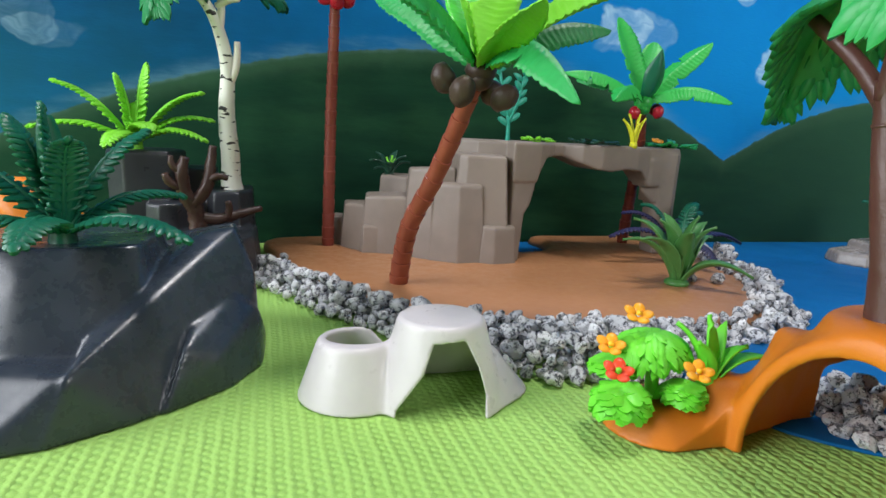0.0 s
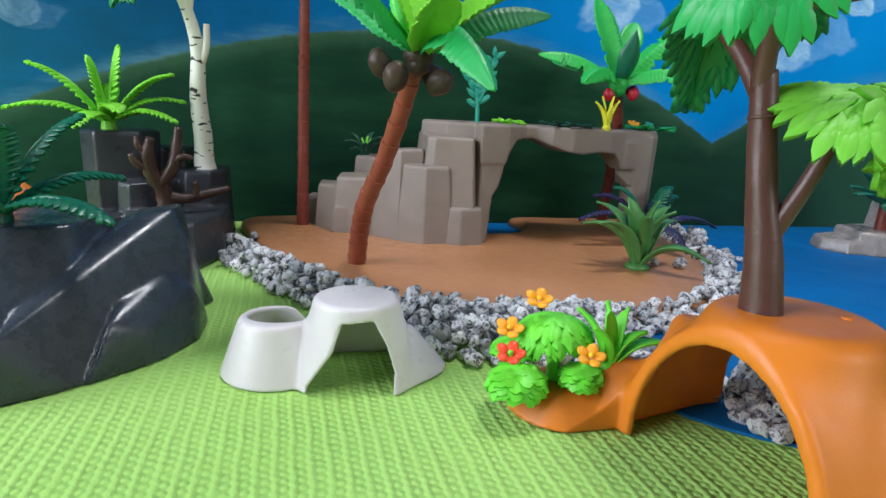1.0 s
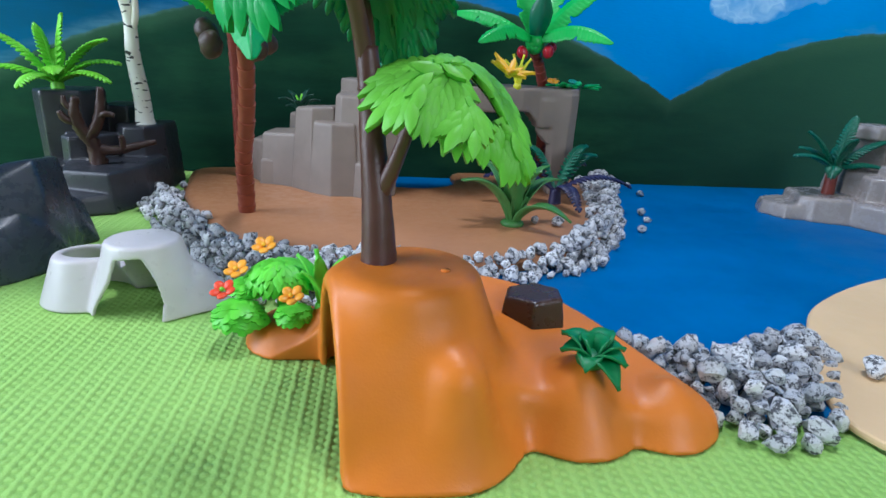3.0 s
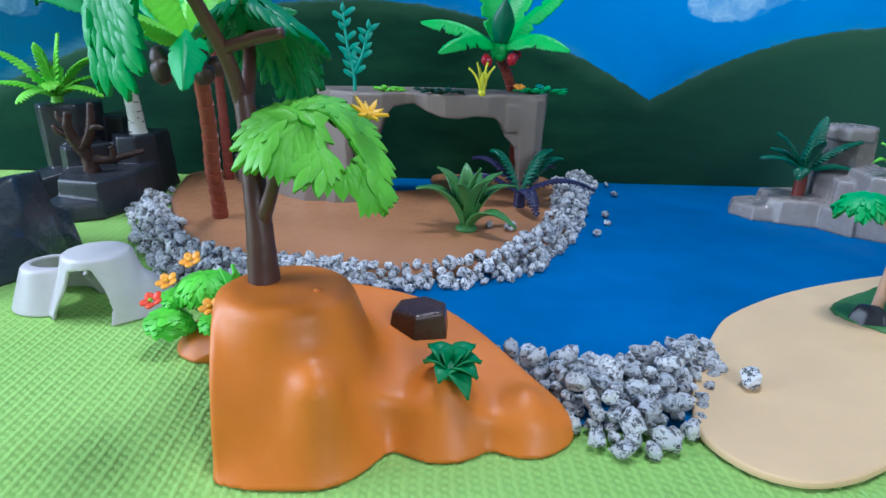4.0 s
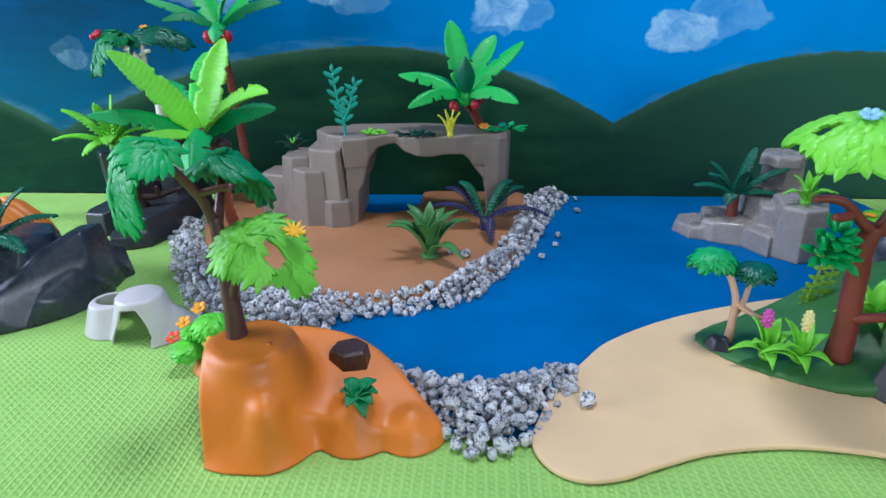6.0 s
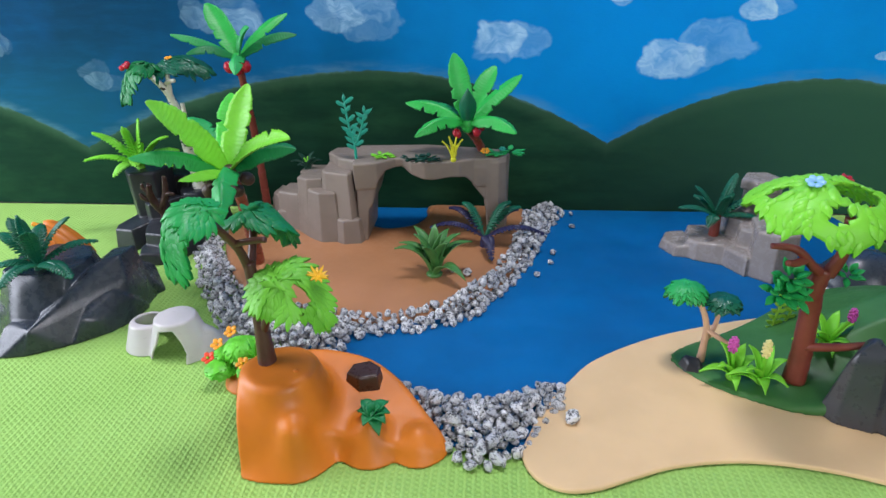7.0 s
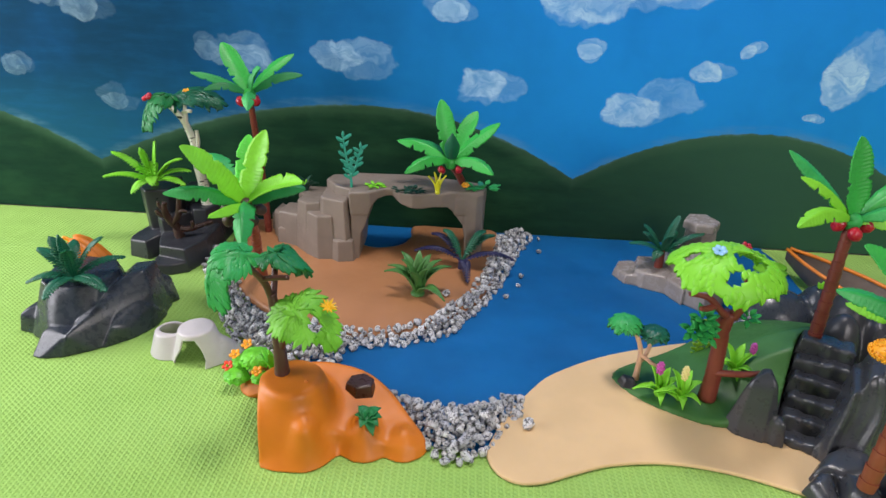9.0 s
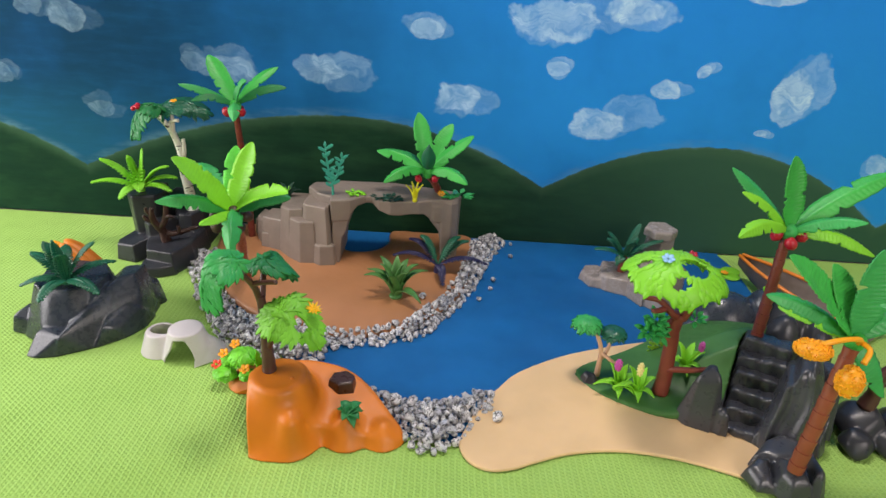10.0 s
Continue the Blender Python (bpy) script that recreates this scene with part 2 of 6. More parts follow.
GREEN = plastic("mid_green_plastic", (36, 160, 80), 0.45, 0.08, 0.25)
DEEP = plastic("deep_green_plastic", (12, 94, 68), 0.36, 0.1, 0.3)
DARK = plastic("dark_green_leaf_plastic", (16, 62, 46), 0.38, 0.1, 0.3)
ALOE = plastic("aloe_green_plastic", (70, 124, 60), 0.4, 0.1, 0.2)
JADE = plastic("jade_green_plastic", (20, 120, 64), 0.46, 0.08, 0.25)
PALM = plastic("palm_green_plastic", (40, 168, 68), 0.42, 0.07, 0.25)
TEAL = plastic("teal_plastic", (30, 150, 128), 0.4, 0.06, 0.2)
NAVY = plastic("navy_violet_plastic", (36, 36, 74), 0.4, 0.12, 0.3)
YELLOW = plastic("yellow_green_plastic", (214, 214, 40), 0.4, 0.06, 0.2)
FLOWER = plastic("yellow_flower_plastic", (246, 190, 30), 0.4, 0.05, 0.2)
AMBER = plastic("amber_plastic", (240, 162, 28), 0.4, 0.08, 0.3)
RED = plastic("red_fruit_plastic", (176, 26, 46), 0.3, 0.08, 0.2, 0.5)
SCARLET = plastic("scarlet_flower_plastic", (232, 72, 34), 0.4, 0.05, 0.2)
PINK = plastic("pink_flower_plastic", (204, 84, 172), 0.45, 0.06, 0.4)
CREAM = plastic("cream_flower_plastic", (238, 224, 150), 0.45, 0.04, 0.4)
SKYB = plastic("pale_blue_flower_plastic", (140, 190, 226), 0.4, 0.05, 0.2)
WOOD = plastic("grey_brown_hull_plastic", (104, 92, 84), 0.5, 0.12, 0.4)
PUMPKIN = plastic("pumpkin_orange_plastic", (214, 122, 34), 0.4, 0.1, 0.3)
IVORY = plastic("ivory_plastic", (224, 220, 206), 0.42, 0.04, 0.2)
MINT = plastic("clear_lime_plastic", (158, 206, 66), 0.35, 0.06, 0.1)
for socket, value in (("Transmission Weight", 0.15), ("IOR", 1.3)):
    MINT.node_tree.nodes["Principled BSDF"].inputs[socket].default_value = value


# ---- geometry ----
def link(name, geom, material, smooth=True):
    verts, faces = geom
    me = bpy.data.meshes.new(name)
    me.from_pydata([tuple(v) for v in verts], [], faces)
    me.materials.append(material)
    if smooth:
        me.polygons.foreach_set("use_smooth", np.ones(len(me.polygons), bool))
    me.update()
    return new(name, me)


BASE = {}


def thing(name, at, label, category, group=""):
    """An empty at the foot of a thing that has parts."""
    ob = tagged(new(name), label, category, group)
    ob.location = at
    ob.empty_display_size = 0.01
    BASE[ob] = Vector(at)
    return ob


def part(name, geom, material, parent, label="", smooth=True):
    """One mesh under a thing, or under a part of it; the geometry is given in the world."""
    o = BASE[parent]
    ob = link(name, (np.asarray(geom[0]) - np.array(o), geom[1]), material, smooth)
    ob.parent = parent
    BASE[ob] = o
    return tagged(ob, label)


def solid(name, geom, material, label, category, at=None, kind="", smooth=True):
    """A thing of one mesh, with its origin at its foot."""
    v = np.asarray(geom[0], float)
    o = np.array(at) if at is not None else np.array([v[:, 0].mean(), v[:, 1].mean(), v[:, 2].min()])
    ob = link(name, (v - o, geom[1]), material, smooth)
    ob.location = o
    BASE[ob] = Vector(o)
    return tagged(ob, label, category, kind=kind)


def join(*geoms):
    verts, faces, k = [], [], 0
    for v, f in geoms:
        verts.append(np.asarray(v, float))
        faces += [[i + k for i in g] for g in f]
        k += len(v)
    return np.concatenate(verts), faces


def moved(geom, m):
    return np.array([m @ Vector(v) for v in geom[0]]), geom[1]


def spline(points, steps=8, closed=False):
    """Catmull-Rom through the points."""
    p = [np.array(q, float) for q in points]
    n = len(p)
    out = []
    for i in range(n if closed else n - 1):
        a, b, c, d = (p[(i + k) % n] if closed else p[min(max(i + k, 0), n - 1)] for k in (-1, 0, 1, 2))
        for s in range(steps):
            t = s / steps
            out.append(0.5 * (2 * b + (c - a) * t + (2 * a - 5 * b + 4 * c - d) * t * t + (3 * b - a - 3 * c + d) * t ** 3))
    if not closed:
        out.append(p[-1])
    return np.array(out)


def tube(points, radii, sides=12, steps=6, rings=0, flare=0.1, cap=True, bumps=0.0):
    """A limb along a curve; rings gives a palm trunk its stacked collars."""
    path = spline(points, steps)
    rad = np.interp(np.linspace(0, 1, len(path)), np.linspace(0, 1, len(radii)), radii)
    if rings:
        t0 = np.linspace(0, 1, len(path))
        t = np.sort(np.concatenate([np.linspace(k / rings, (k + 1) / rings, 4, endpoint=False) + (0.0008 if True else 0) for k in range(rings)] + [np.array([(k + 1) / rings - 0.0005 for k in range(rings)])]))
        path = np.stack([np.interp(t, t0, path[:, k]) for k in range(3)], 1)
        rad = np.interp(t, t0, rad) * (1 - flare * 0.5 + flare * ((t * rings) % 1.0))
    tang = np.gradient(path, axis=0)
    tang /= np.linalg.norm(tang, axis=1)[:, None] + 1e-12
    side = np.cross(tang[0], (0.31, 0.93, 0.17))
    verts, faces = [], []
    for i, (c, d, r) in enumerate(zip(path, tang, rad)):
        side = side - d * (side @ d)
        side /= np.linalg.norm(side)
        up = np.cross(d, side)
        for k in range(sides):
            a = 2 * math.pi * k / sides
            rr = r * (1 + bumps * math.sin(3 * a + i * 1.7) * math.sin(i * 0.9))
            verts.append(c + rr * (side * math.cos(a) + up * math.sin(a)))
        if i:
            b = (i - 1) * sides
            faces += [[b + k, b + (k + 1) % sides, b + sides + (k + 1) % sides, b + sides + k] for k in range(sides)]
    if cap:
        faces.append(list(range(sides))[::-1])
        faces.append([len(verts) - sides + k for k in range(sides)])
    return np.array(verts), faces


def ball(at, radii, detail=2, turn=(0, 0, 0), dents=0.0, seed=0):
    bm = bmesh.new()
    bmesh.ops.create_icosphere(bm, subdivisions=detail, radius=1)
    m = pose(*at, *turn) @ Matrix.Diagonal((*radii, 1))
    v = []
    for q in bm.verts:
        k = 1 + dents * noise.noise(q.co * 1.7 + Vector((seed * 3.1, seed * 1.7, 0)))
        v.append(m @ (q.co * k))
    f = [[w.index for w in g.verts] for g in bm.faces]
    bm.free()
    return np.array(v), f


def blade(base, ctrl, tip, width, along=16, across=6, fold=0.3, thick=0.0012, up=(0, 0, 1), ripple=0.0, ribs=12, curl=0.0, twist=0.0):
    """A leaf along a curve: width(s, side) gives its half width; fold lifts (+) or droops (-) its edges."""
    b, c, e, up = (np.array(q, float) for q in (base, ctrl, tip, up))
    top, low = [], []
    grid_n = across + 1
    for i in range(along + 1):
        s = i / along
        p = (1 - s) ** 2 * b + 2 * s * (1 - s) * c + s * s * e
        d = 2 * (1 - s) * (c - b) + 2 * s * (e - c)
        d /= np.linalg.norm(d) + 1e-12
        side = np.cross(d, up)
        if np.linalg.norm(side) < 0.15:
            side = np.cross(d, (0.3, -1, 0.2))
        side /= np.linalg.norm(side)
        nor = np.cross(side, d)
        if twist:
            a = twist * s
            side, nor = side * math.cos(a) + nor * math.sin(a), nor * math.cos(a) - side * math.sin(a)
        for k in range(grid_n):
            u = -1 + 2 * k / across
            w = width(s, 1 if u > 0 else -1)
            lift = fold * abs(u) * w + curl * u * u * w + ripple * math.sin(2 * math.pi * (ribs * s - 0.9 * abs(u))) * min(1, abs(u) * 2.5) * min(1, 6 * (1 - s))
            if across >= 4 and abs(u) < 0.01:
                lift += 0.5 * thick
            q = p + side * (u * w * math.cos(min(1.2, abs(fold)))) + nor * lift
            top.append(q)
            low.append(q - nor * thick * (0.5 + 0.5 * (1 - abs(u))))
    n = len(top)
    verts = np.array(top + low)
    faces = []
    for i in range(along):
        for k in range(across):
            a = i * grid_n + k
            faces.append([a, a + 1, a + grid_n + 1, a + grid_n])
            faces.append([n + a, n + a + grid_n, n + a + grid_n + 1, n + a + 1])
    rim = [k for k in range(grid_n)] + [i * grid_n + across for i in range(1, along + 1)] + [along * grid_n + k for k in range(across - 1, -1, -1)] + [i * grid_n for i in range(along - 1, 0, -1)]
    for a, b2 in zip(rim, rim[1:] + rim[:1]):
        faces.append([a, n + a, n + b2, b2])
    return verts, faces


def banana(w, notches=(), seed=0, neck=0.12):
    """Half width of a torn banana leaf."""
    rnd = random.Random(seed)
    cuts = [(rnd.uniform(0.3, 0.9), rnd.choice((-1, 1)), rnd.uniform(0.25, 0.6)) for _ in range(3)] if not notches else notches

    def width(s, side):
        k = min(1, (s / 0.28)) ** 0.8 * (1 - max(0, (s - 0.55) / 0.45) ** 2.6)
        k = neck + (1 - neck) * k
        for at, which, deep in cuts:
            if which == side:
                k *= 1 - deep * max(0, 1 - abs(s - at) / 0.03)
        k *= 1 - 0.06 * abs(math.sin(26 * s + 3 * side))
        return max(w * k * (1 if s < 0.985 else 0.35), 0.0006)
    return width


def frond(base, ctrl, tip, w, pairs=13, up=(0, 0, 1), droop=0.25, band=0.62):
    """A moulded fern frond: a thick folded band with blunt teeth along both edges, shorter towards both ends."""
    b, c, e, up = (np.array(q, float) for q in (base, ctrl, tip, up))
    geoms = [tube([b, 0.25 * b + 0.5 * c + 0.25 * e, e], (0.0022, 0.0017, 0.0008), 6, 6)]
    gap = np.linalg.norm(e - b) * 1.1 / pairs
    for k in range(pairs + 1):
        s = 0.14 + 0.84 * k / pairs
        p = (1 - s) ** 2 * b + 2 * s * (1 - s) * c + s * s * e
        d = 2 * (1 - s) * (c - b) + 2 * s * (e - c)
        d /= np.linalg.norm(d) + 1e-12
        side = np.cross(d, up)
        side /= np.linalg.norm(side) + 1e-12
        nor = np.cross(side, d)
        size = w * min(1, 0.5 + s * 2.0) * (1 - 0.6 * s ** 3)
        for m in (-1, 1):
            geoms.append(leaflet(p, side * m + d * 0.42 - nor * droop, nor + d * 0.15, size, gap * 0.33, 0.0015, k % 2 == 0))
    geoms.append(leaflet(e - d * 0.002, d, nor, w * 0.55, gap * 0.42, 0.0019, True))
    geoms.append(blade(b, c, e, lambda s, side: max(0.0012, w * band * min(1, 0.42 + s * 2.0) * (1 - 0.72 * s ** 3)), 20, 4, -0.25, 0.0019, up))
    return join(*geoms)


def sword(w, belly=0.35):
    def width(s, side):
        k = (0.55 + 0.45 * math.sin(min(1, s / belly) * math.pi / 2)) if s < belly else 1 - ((s - belly) / (1 - belly)) ** 1.6
        return max(w * k, 0.0004)
    return width


def leaflet(at, along, out, length, wide, high, blunt=False):
    """One small thick pointed leaf with a creased midrib; its upper and lower sheets meet at a crisp rim."""
    a, o = np.array(along, float), np.array(out, float)
    a /= np.linalg.norm(a)
    o = o - a * (o @ a)
    o /= np.linalg.norm(o) + 1e-12
    s = np.cross(a, o)
    p = np.array(at, float)
    rim = [(0, 0), (0.22, 0.72), (0.45, 1.0), (0.72, 0.72), (1, 0), (0.72, -0.72), (0.45, -1.0), (0.22, -0.72)]
    if blunt:
        rim = [(0, 0), (0.12, 0.75), (0.5, 1.0), (0.88, 0.8), (1, 0), (0.88, -0.8), (0.5, -1.0), (0.12, -0.75)]
    v = [p + a * length * k + s * wide * w + o * high * 0.2 for k, w in rim]
    v += [p + a * length * 0.3 + o * high, p + a * length * 0.66 + o * high * 0.85]
    v += [p + a * length * k + s * wide * w + o * high * 0.2 for k, w in rim]
    v += [p + a * length * k + s * wide * 0.8 * w - o * high * 0.9 for k, w in rim]
    f = [[0, 8, 1], [1, 8, 2], [8, 9, 2], [2, 9, 3], [3, 9, 4], [4, 9, 5], [5, 9, 6], [9, 8, 6], [6, 8, 7], [7, 8, 0]]
    f = [g[::-1] for g in f]
    for k in range(8):
        m = (k + 1) % 8
        f.append([10 + k, 10 + m, 18 + m, 18 + k])
    f.append([18 + k for k in range(8)])
    return np.array(v), f


def spray(base, ctrl, tip, wide, fold=-0.4, rows=11, per=8, leaf=0.014, up=(0, 0, 1), seed=1, gap=None, start=0.42, end=0.0, apex=0.1):
    """A moulded wing of foliage: a bowed shell under flat overlapping leaves, ragged at the rim."""
    rnd = random.Random(seed)

    def half(s, side):
        k = start + (1 - start) * math.sin(math.pi * min(1, s * (1.0 - end * 0.1) + 0.08)) ** 0.6
        return max(0.003, wide * k) * (1 + 0.1 * math.sin(17 * s + side) + 0.06 * math.sin(31 * s + 2 * side)) * (1 if s < 0.97 else 0.7)
    v, f = blade(base, ctrl, tip, half, 28, 12, fold, 0.0024, up)

    def shut(s, u):
        return gap is None or ((s - gap[0]) / gap[2]) ** 2 + ((u - gap[1]) / gap[3]) ** 2 > 1
    n = len(v) // 2
    keep = []
    for g in f:
        q = np.array(g) % n
        if shut(np.mean(q // 13) / 28, -1 + np.mean(q % 13) / 6):
            keep.append(g)
    geoms = [(v, keep)]

    def at(s, u):
        fi, fk = min(max(s, 0), 0.999) * 28, (min(max(u, -1), 0.999) + 1) * 6
        i, k = int(fi), int(fk)
        p, q, m = fi - i, fk - k, i * 13 + k
        return (v[m] * (1 - q) + v[m + 1] * q) * (1 - p) + (v[m + 13] * (1 - q) + v[m + 14] * q) * p
    for r in range(rows):
        for k in range(per + r % 2):
            s = (r + rnd.uniform(-0.35, 0.35)) / (rows - 1)
            u = -1.0 + 2.0 * (k + rnd.uniform(-0.3, 0.3)) / (per - 1 + r % 2)
            s, u = min(max(s, 0.0), 0.98), min(max(u, -0.98), 0.98)
            if not (shut(s, u) and shut(s + 0.07, u + 0.1 * u) and shut(s + 0.14, u + 0.2 * u)):
                continue
            p = at(s, u)
            ds = at(s + 0.04, u) - at(s - 0.04, u)
            du = at(s, u + 0.08) - at(s, u - 0.08)
            nor = np.cross(du, ds)
            nor /= np.linalg.norm(nor) + 1e-12
            if nor @ np.array(up, float) < 0:
                nor = -nor
            ds /= np.linalg.norm(ds) + 1e-12
            du /= np.linalg.norm(du) + 1e-12
            way = ds * min(1.0, max(-1.0, (s - apex) * 4.0 + 0.1)) + du * u * 1.1 + rnd.uniform(-0.28, 0.28) * du - nor * 0.06
            size = leaf * rnd.uniform(0.9, 1.4)
            geoms.append(leaflet(p - way * size * 0.22 + nor * 0.0006, way, nor, size * 1.12, size * 0.23, size * 0.16))
    return join(*geoms)


def flower(at, r, petals=5, facing=(0, 0, 1), cup=0.25):
    """Thick rounded petals round a middle."""
    q = Vector(facing).to_track_quat("Z", "Y").to_matrix().to_4x4()
    geoms = []
    for k in range(petals):
        a = 2 * math.pi * k / petals
        m = Matrix.Translation(at) @ q @ pose(0, 0, 0, 0, 0, math.degrees(a)) @ pose(r * 0.56, 0, r * cup * 0.6, 0, -math.degrees(cup), 0)
        geoms.append(moved(ball((0, 0, 0), (r * 0.46, r * 0.4, r * 0.16), 2), m))
    return join(*geoms)


def star(at, r, petals=9, facing=(0, 0, 1), lift=0.25):
    """Slender pointed petals in a ring, turned a little upwards."""
    q = Vector(facing).to_track_quat("Z", "Y").to_matrix()
    geoms = [ball(at, (r * 0.2,) * 3, 1)]
    for k in range(petals):
        a = 2 * math.pi * k / petals
        d = q @ Vector((math.cos(a), math.sin(a), lift + 0.2 * (k % 2)))
        geoms.append(leaflet(at, d, q @ Vector((0.01, 0.01, 1)), r * (1.0 if k % 2 else 0.86), r * 0.13, r * 0.1))
    return join(*geoms)


# ---- implicit solids for the moulded rocks ----
def smin(a, b, k):
    h = np.clip(0.5 + 0.5 * (b - a) / k, 0, 1)
    return b + (a - b) * h - k * h * (1 - h)


def smax(a, b, k):
    return -smin(-a, -b, k)


def poly2(x, y, pts):
    """Signed distance to a polygon, negative inside."""
    p = np.array(pts, float)
    best = np.full(x.shape, 1e9)
    inside = np.zeros(x.shape, bool)
    for a, b in zip(p, np.roll(p, -1, 0)):
        ex, ey = b - a
        wx, wy = x - a[0], y - a[1]
        t = np.clip((wx * ex + wy * ey) / (ex * ex + ey * ey + 1e-12), 0, 1)
        best = np.minimum(best, (wx - ex * t) ** 2 + (wy - ey * t) ** 2)
        cross = (a[1] > y) != (b[1] > y)
        if ey:
            inside ^= cross & (x < ex * (y - a[1]) / ey + a[0])
    return np.where(inside, -1, 1) * np.sqrt(best)


def block(g, pts, top, taper=0.06, tilt=(0, 0), r=0.004, low=0.0):
    """A column on a polygon, narrowing upwards, with a top that may slope."""
    x, y, z = g
    c = np.mean(np.array(pts), 0)
    side = poly2(x, y, pts) + taper * (z - low) * 1.0
    lid = z - top - tilt[0] * (x - c[0]) - tilt[1] * (y - c[1])
    return smax(smax(side, lid, r), low - z, 0.001)


def lump(g, at, radii):
    x, y, z = g
    k = np.sqrt(((x - at[0]) / radii[0]) ** 2 + ((y - at[1]) / radii[1]) ** 2 + ((z - at[2]) / radii[2]) ** 2)
    return (k - 1) * min(radii)


def surface(field, lo, hi, h):
    """Surface nets over a sampled field."""
    ax = [np.arange(a - 2 * h, b + 2.5 * h, h) for a, b in zip(lo, hi)]
    g = np.meshgrid(*ax, indexing="ij")
    f = field(g)
    s = f < 0
    n = [len(a) for a in ax]
    corner = lambda a, i, j, k: a[i:n[0] - 1 + i, j:n[1] - 1 + j, k:n[2] - 1 + k]
    count = sum(corner(s, i, j, k).astype(np.int8) for i in (0, 1) for j in (0, 1) for k in (0, 1))
    cells = np.argwhere((count > 0) & (count < 8))
    index = np.full([m - 1 for m in n], -1, np.int64)
    index[tuple(cells.T)] = np.arange(len(cells))
    total, hits = np.zeros((len(cells), 3)), np.zeros(len(cells))
    for axis in range(3):
        others = [a for a in range(3) if a != axis]
        for p in (0, 1):
            for q in (0, 1):
                o = np.zeros(3, int)
                o[others[0]], o[others[1]] = p, q
                e = o.copy()
                e[axis] = 1
                a, b = f[tuple((cells + o).T)], f[tuple((cells + e).T)]
                m = (a < 0) != (b < 0)
                t = np.where(m, a / np.where(m, a - b, 1), 0)
                at = np.tile(o.astype(float), (len(cells), 1))
                at[:, axis] = t
                total[m] += at[m]
                hits += m
    verts = (cells + total / hits[:, None]) * h + np.array([a[0] for a in ax])
    faces = []
    for axis in range(3):
        b1, b2 = [(1, 2), (2, 0), (0, 1)][axis]
        lo_s = [slice(None)] * 3
        hi_s = [slice(None)] * 3
        lo_s[axis], hi_s[axis] = slice(0, n[axis] - 1), slice(1, n[axis])
        change = s[tuple(lo_s)] != s[tuple(hi_s)]
        c = np.argwhere(change)
        c = c[(c[:, b1] > 0) & (c[:, b2] > 0) & (c[:, b1] < n[b1] - 1) & (c[:, b2] < n[b2] - 1)]
        quad = []
        for d1, d2 in ((-1, -1), (0, -1), (0, 0), (-1, 0)):
            q = c.copy()
            q[:, b1] += d1
            q[:, b2] += d2
            quad.append(index[tuple(q.T)])
        quad = np.stack(quad, 1)
        away = ~s[tuple(c.T)]
        quad[away] = quad[away][:, ::-1]
        faces += quad[quad.min(1) >= 0].tolist()
    return verts, faces


def slab(outline, z0, z1, edge=0.002, smooth=6):
    """A flat sheet with a rounded upper rim; edge is the width of the rounding."""
    ring = spline(outline, smooth, True) if smooth else np.array(outline, float)
    d = np.roll(ring, -1, 0) - np.roll(ring, 1, 0)
    nor = np.stack([d[:, 1], -d[:, 0]], 1)
    nor /= np.linalg.norm(nor, axis=1)[:, None] + 1e-12
    area = np.sum(ring[:, 0] * np.roll(ring[:, 1], -1) - np.roll(ring[:, 0], -1) * ring[:, 1])
    if area < 0:
        nor = -nor
    rows = []
    for inset, z in ((0, z0), (0, z1 - (z1 - z0) * 0.6), (edge * 0.3, z1 - (z1 - z0) * 0.2), (edge, z1)):
        rows.append(np.column_stack([ring - nor * inset, np.full(len(ring), z)]))
    n = len(ring)
    faces = []
    for r in range(3):
        for k in range(n):
            j = (k + 1) % n
            q = [r * n + k, r * n + j, (r + 1) * n + j, (r + 1) * n + k]
            faces.append(q if area > 0 else q[::-1])
    top = [3 * n + k for k in range(n)]
    faces.append(top if area > 0 else top[::-1])
    return np.concatenate(rows), faces


def inside(x, y, pts):
    odd, p = False, pts
    for (ax, ay), (bx, by) in zip(p, [*p[1:], p[0]]):
        if (ay > y) != (by > y) and x < (bx - ax) * (y - ay) / (by - ay) + ax:
            odd = not odd
    return odd


# ---- the setting: room, mat, sheets, backdrop ----
W, E, S, H = ROOM


def box(x0, x1, y0, y1, z0, z1):
    v = [(x, y, z) for x in (x0, x1) for y in (y0, y1) for z in (z0, z1)]
    return np.array(v), [[0, 1, 3, 2], [4, 6, 7, 5], [0, 4, 5, 1], [2, 3, 7, 6], [0, 2, 6, 4], [1, 5, 7, 3]]


def structure(name, geom, material, label, smooth=False):
    return tagged(link(name, geom, material, smooth), label, name.split("_")[0], kind="structure")


def wall_with_window(name, geom_of, a0, a1, w0, w1, z0, z1, label):
    """A wall of four pieces round a window opening; geom_of(a, b, low, high) gives a piece."""
    return structure(name, join(geom_of(a0, w0, 0, H), geom_of(w1, a1, 0, H), geom_of(w0, w1, 0, z0), geom_of(w0, w1, z1, H)), PLASTER, label)


def north(x):
    return 1.04 - 0.035 * x


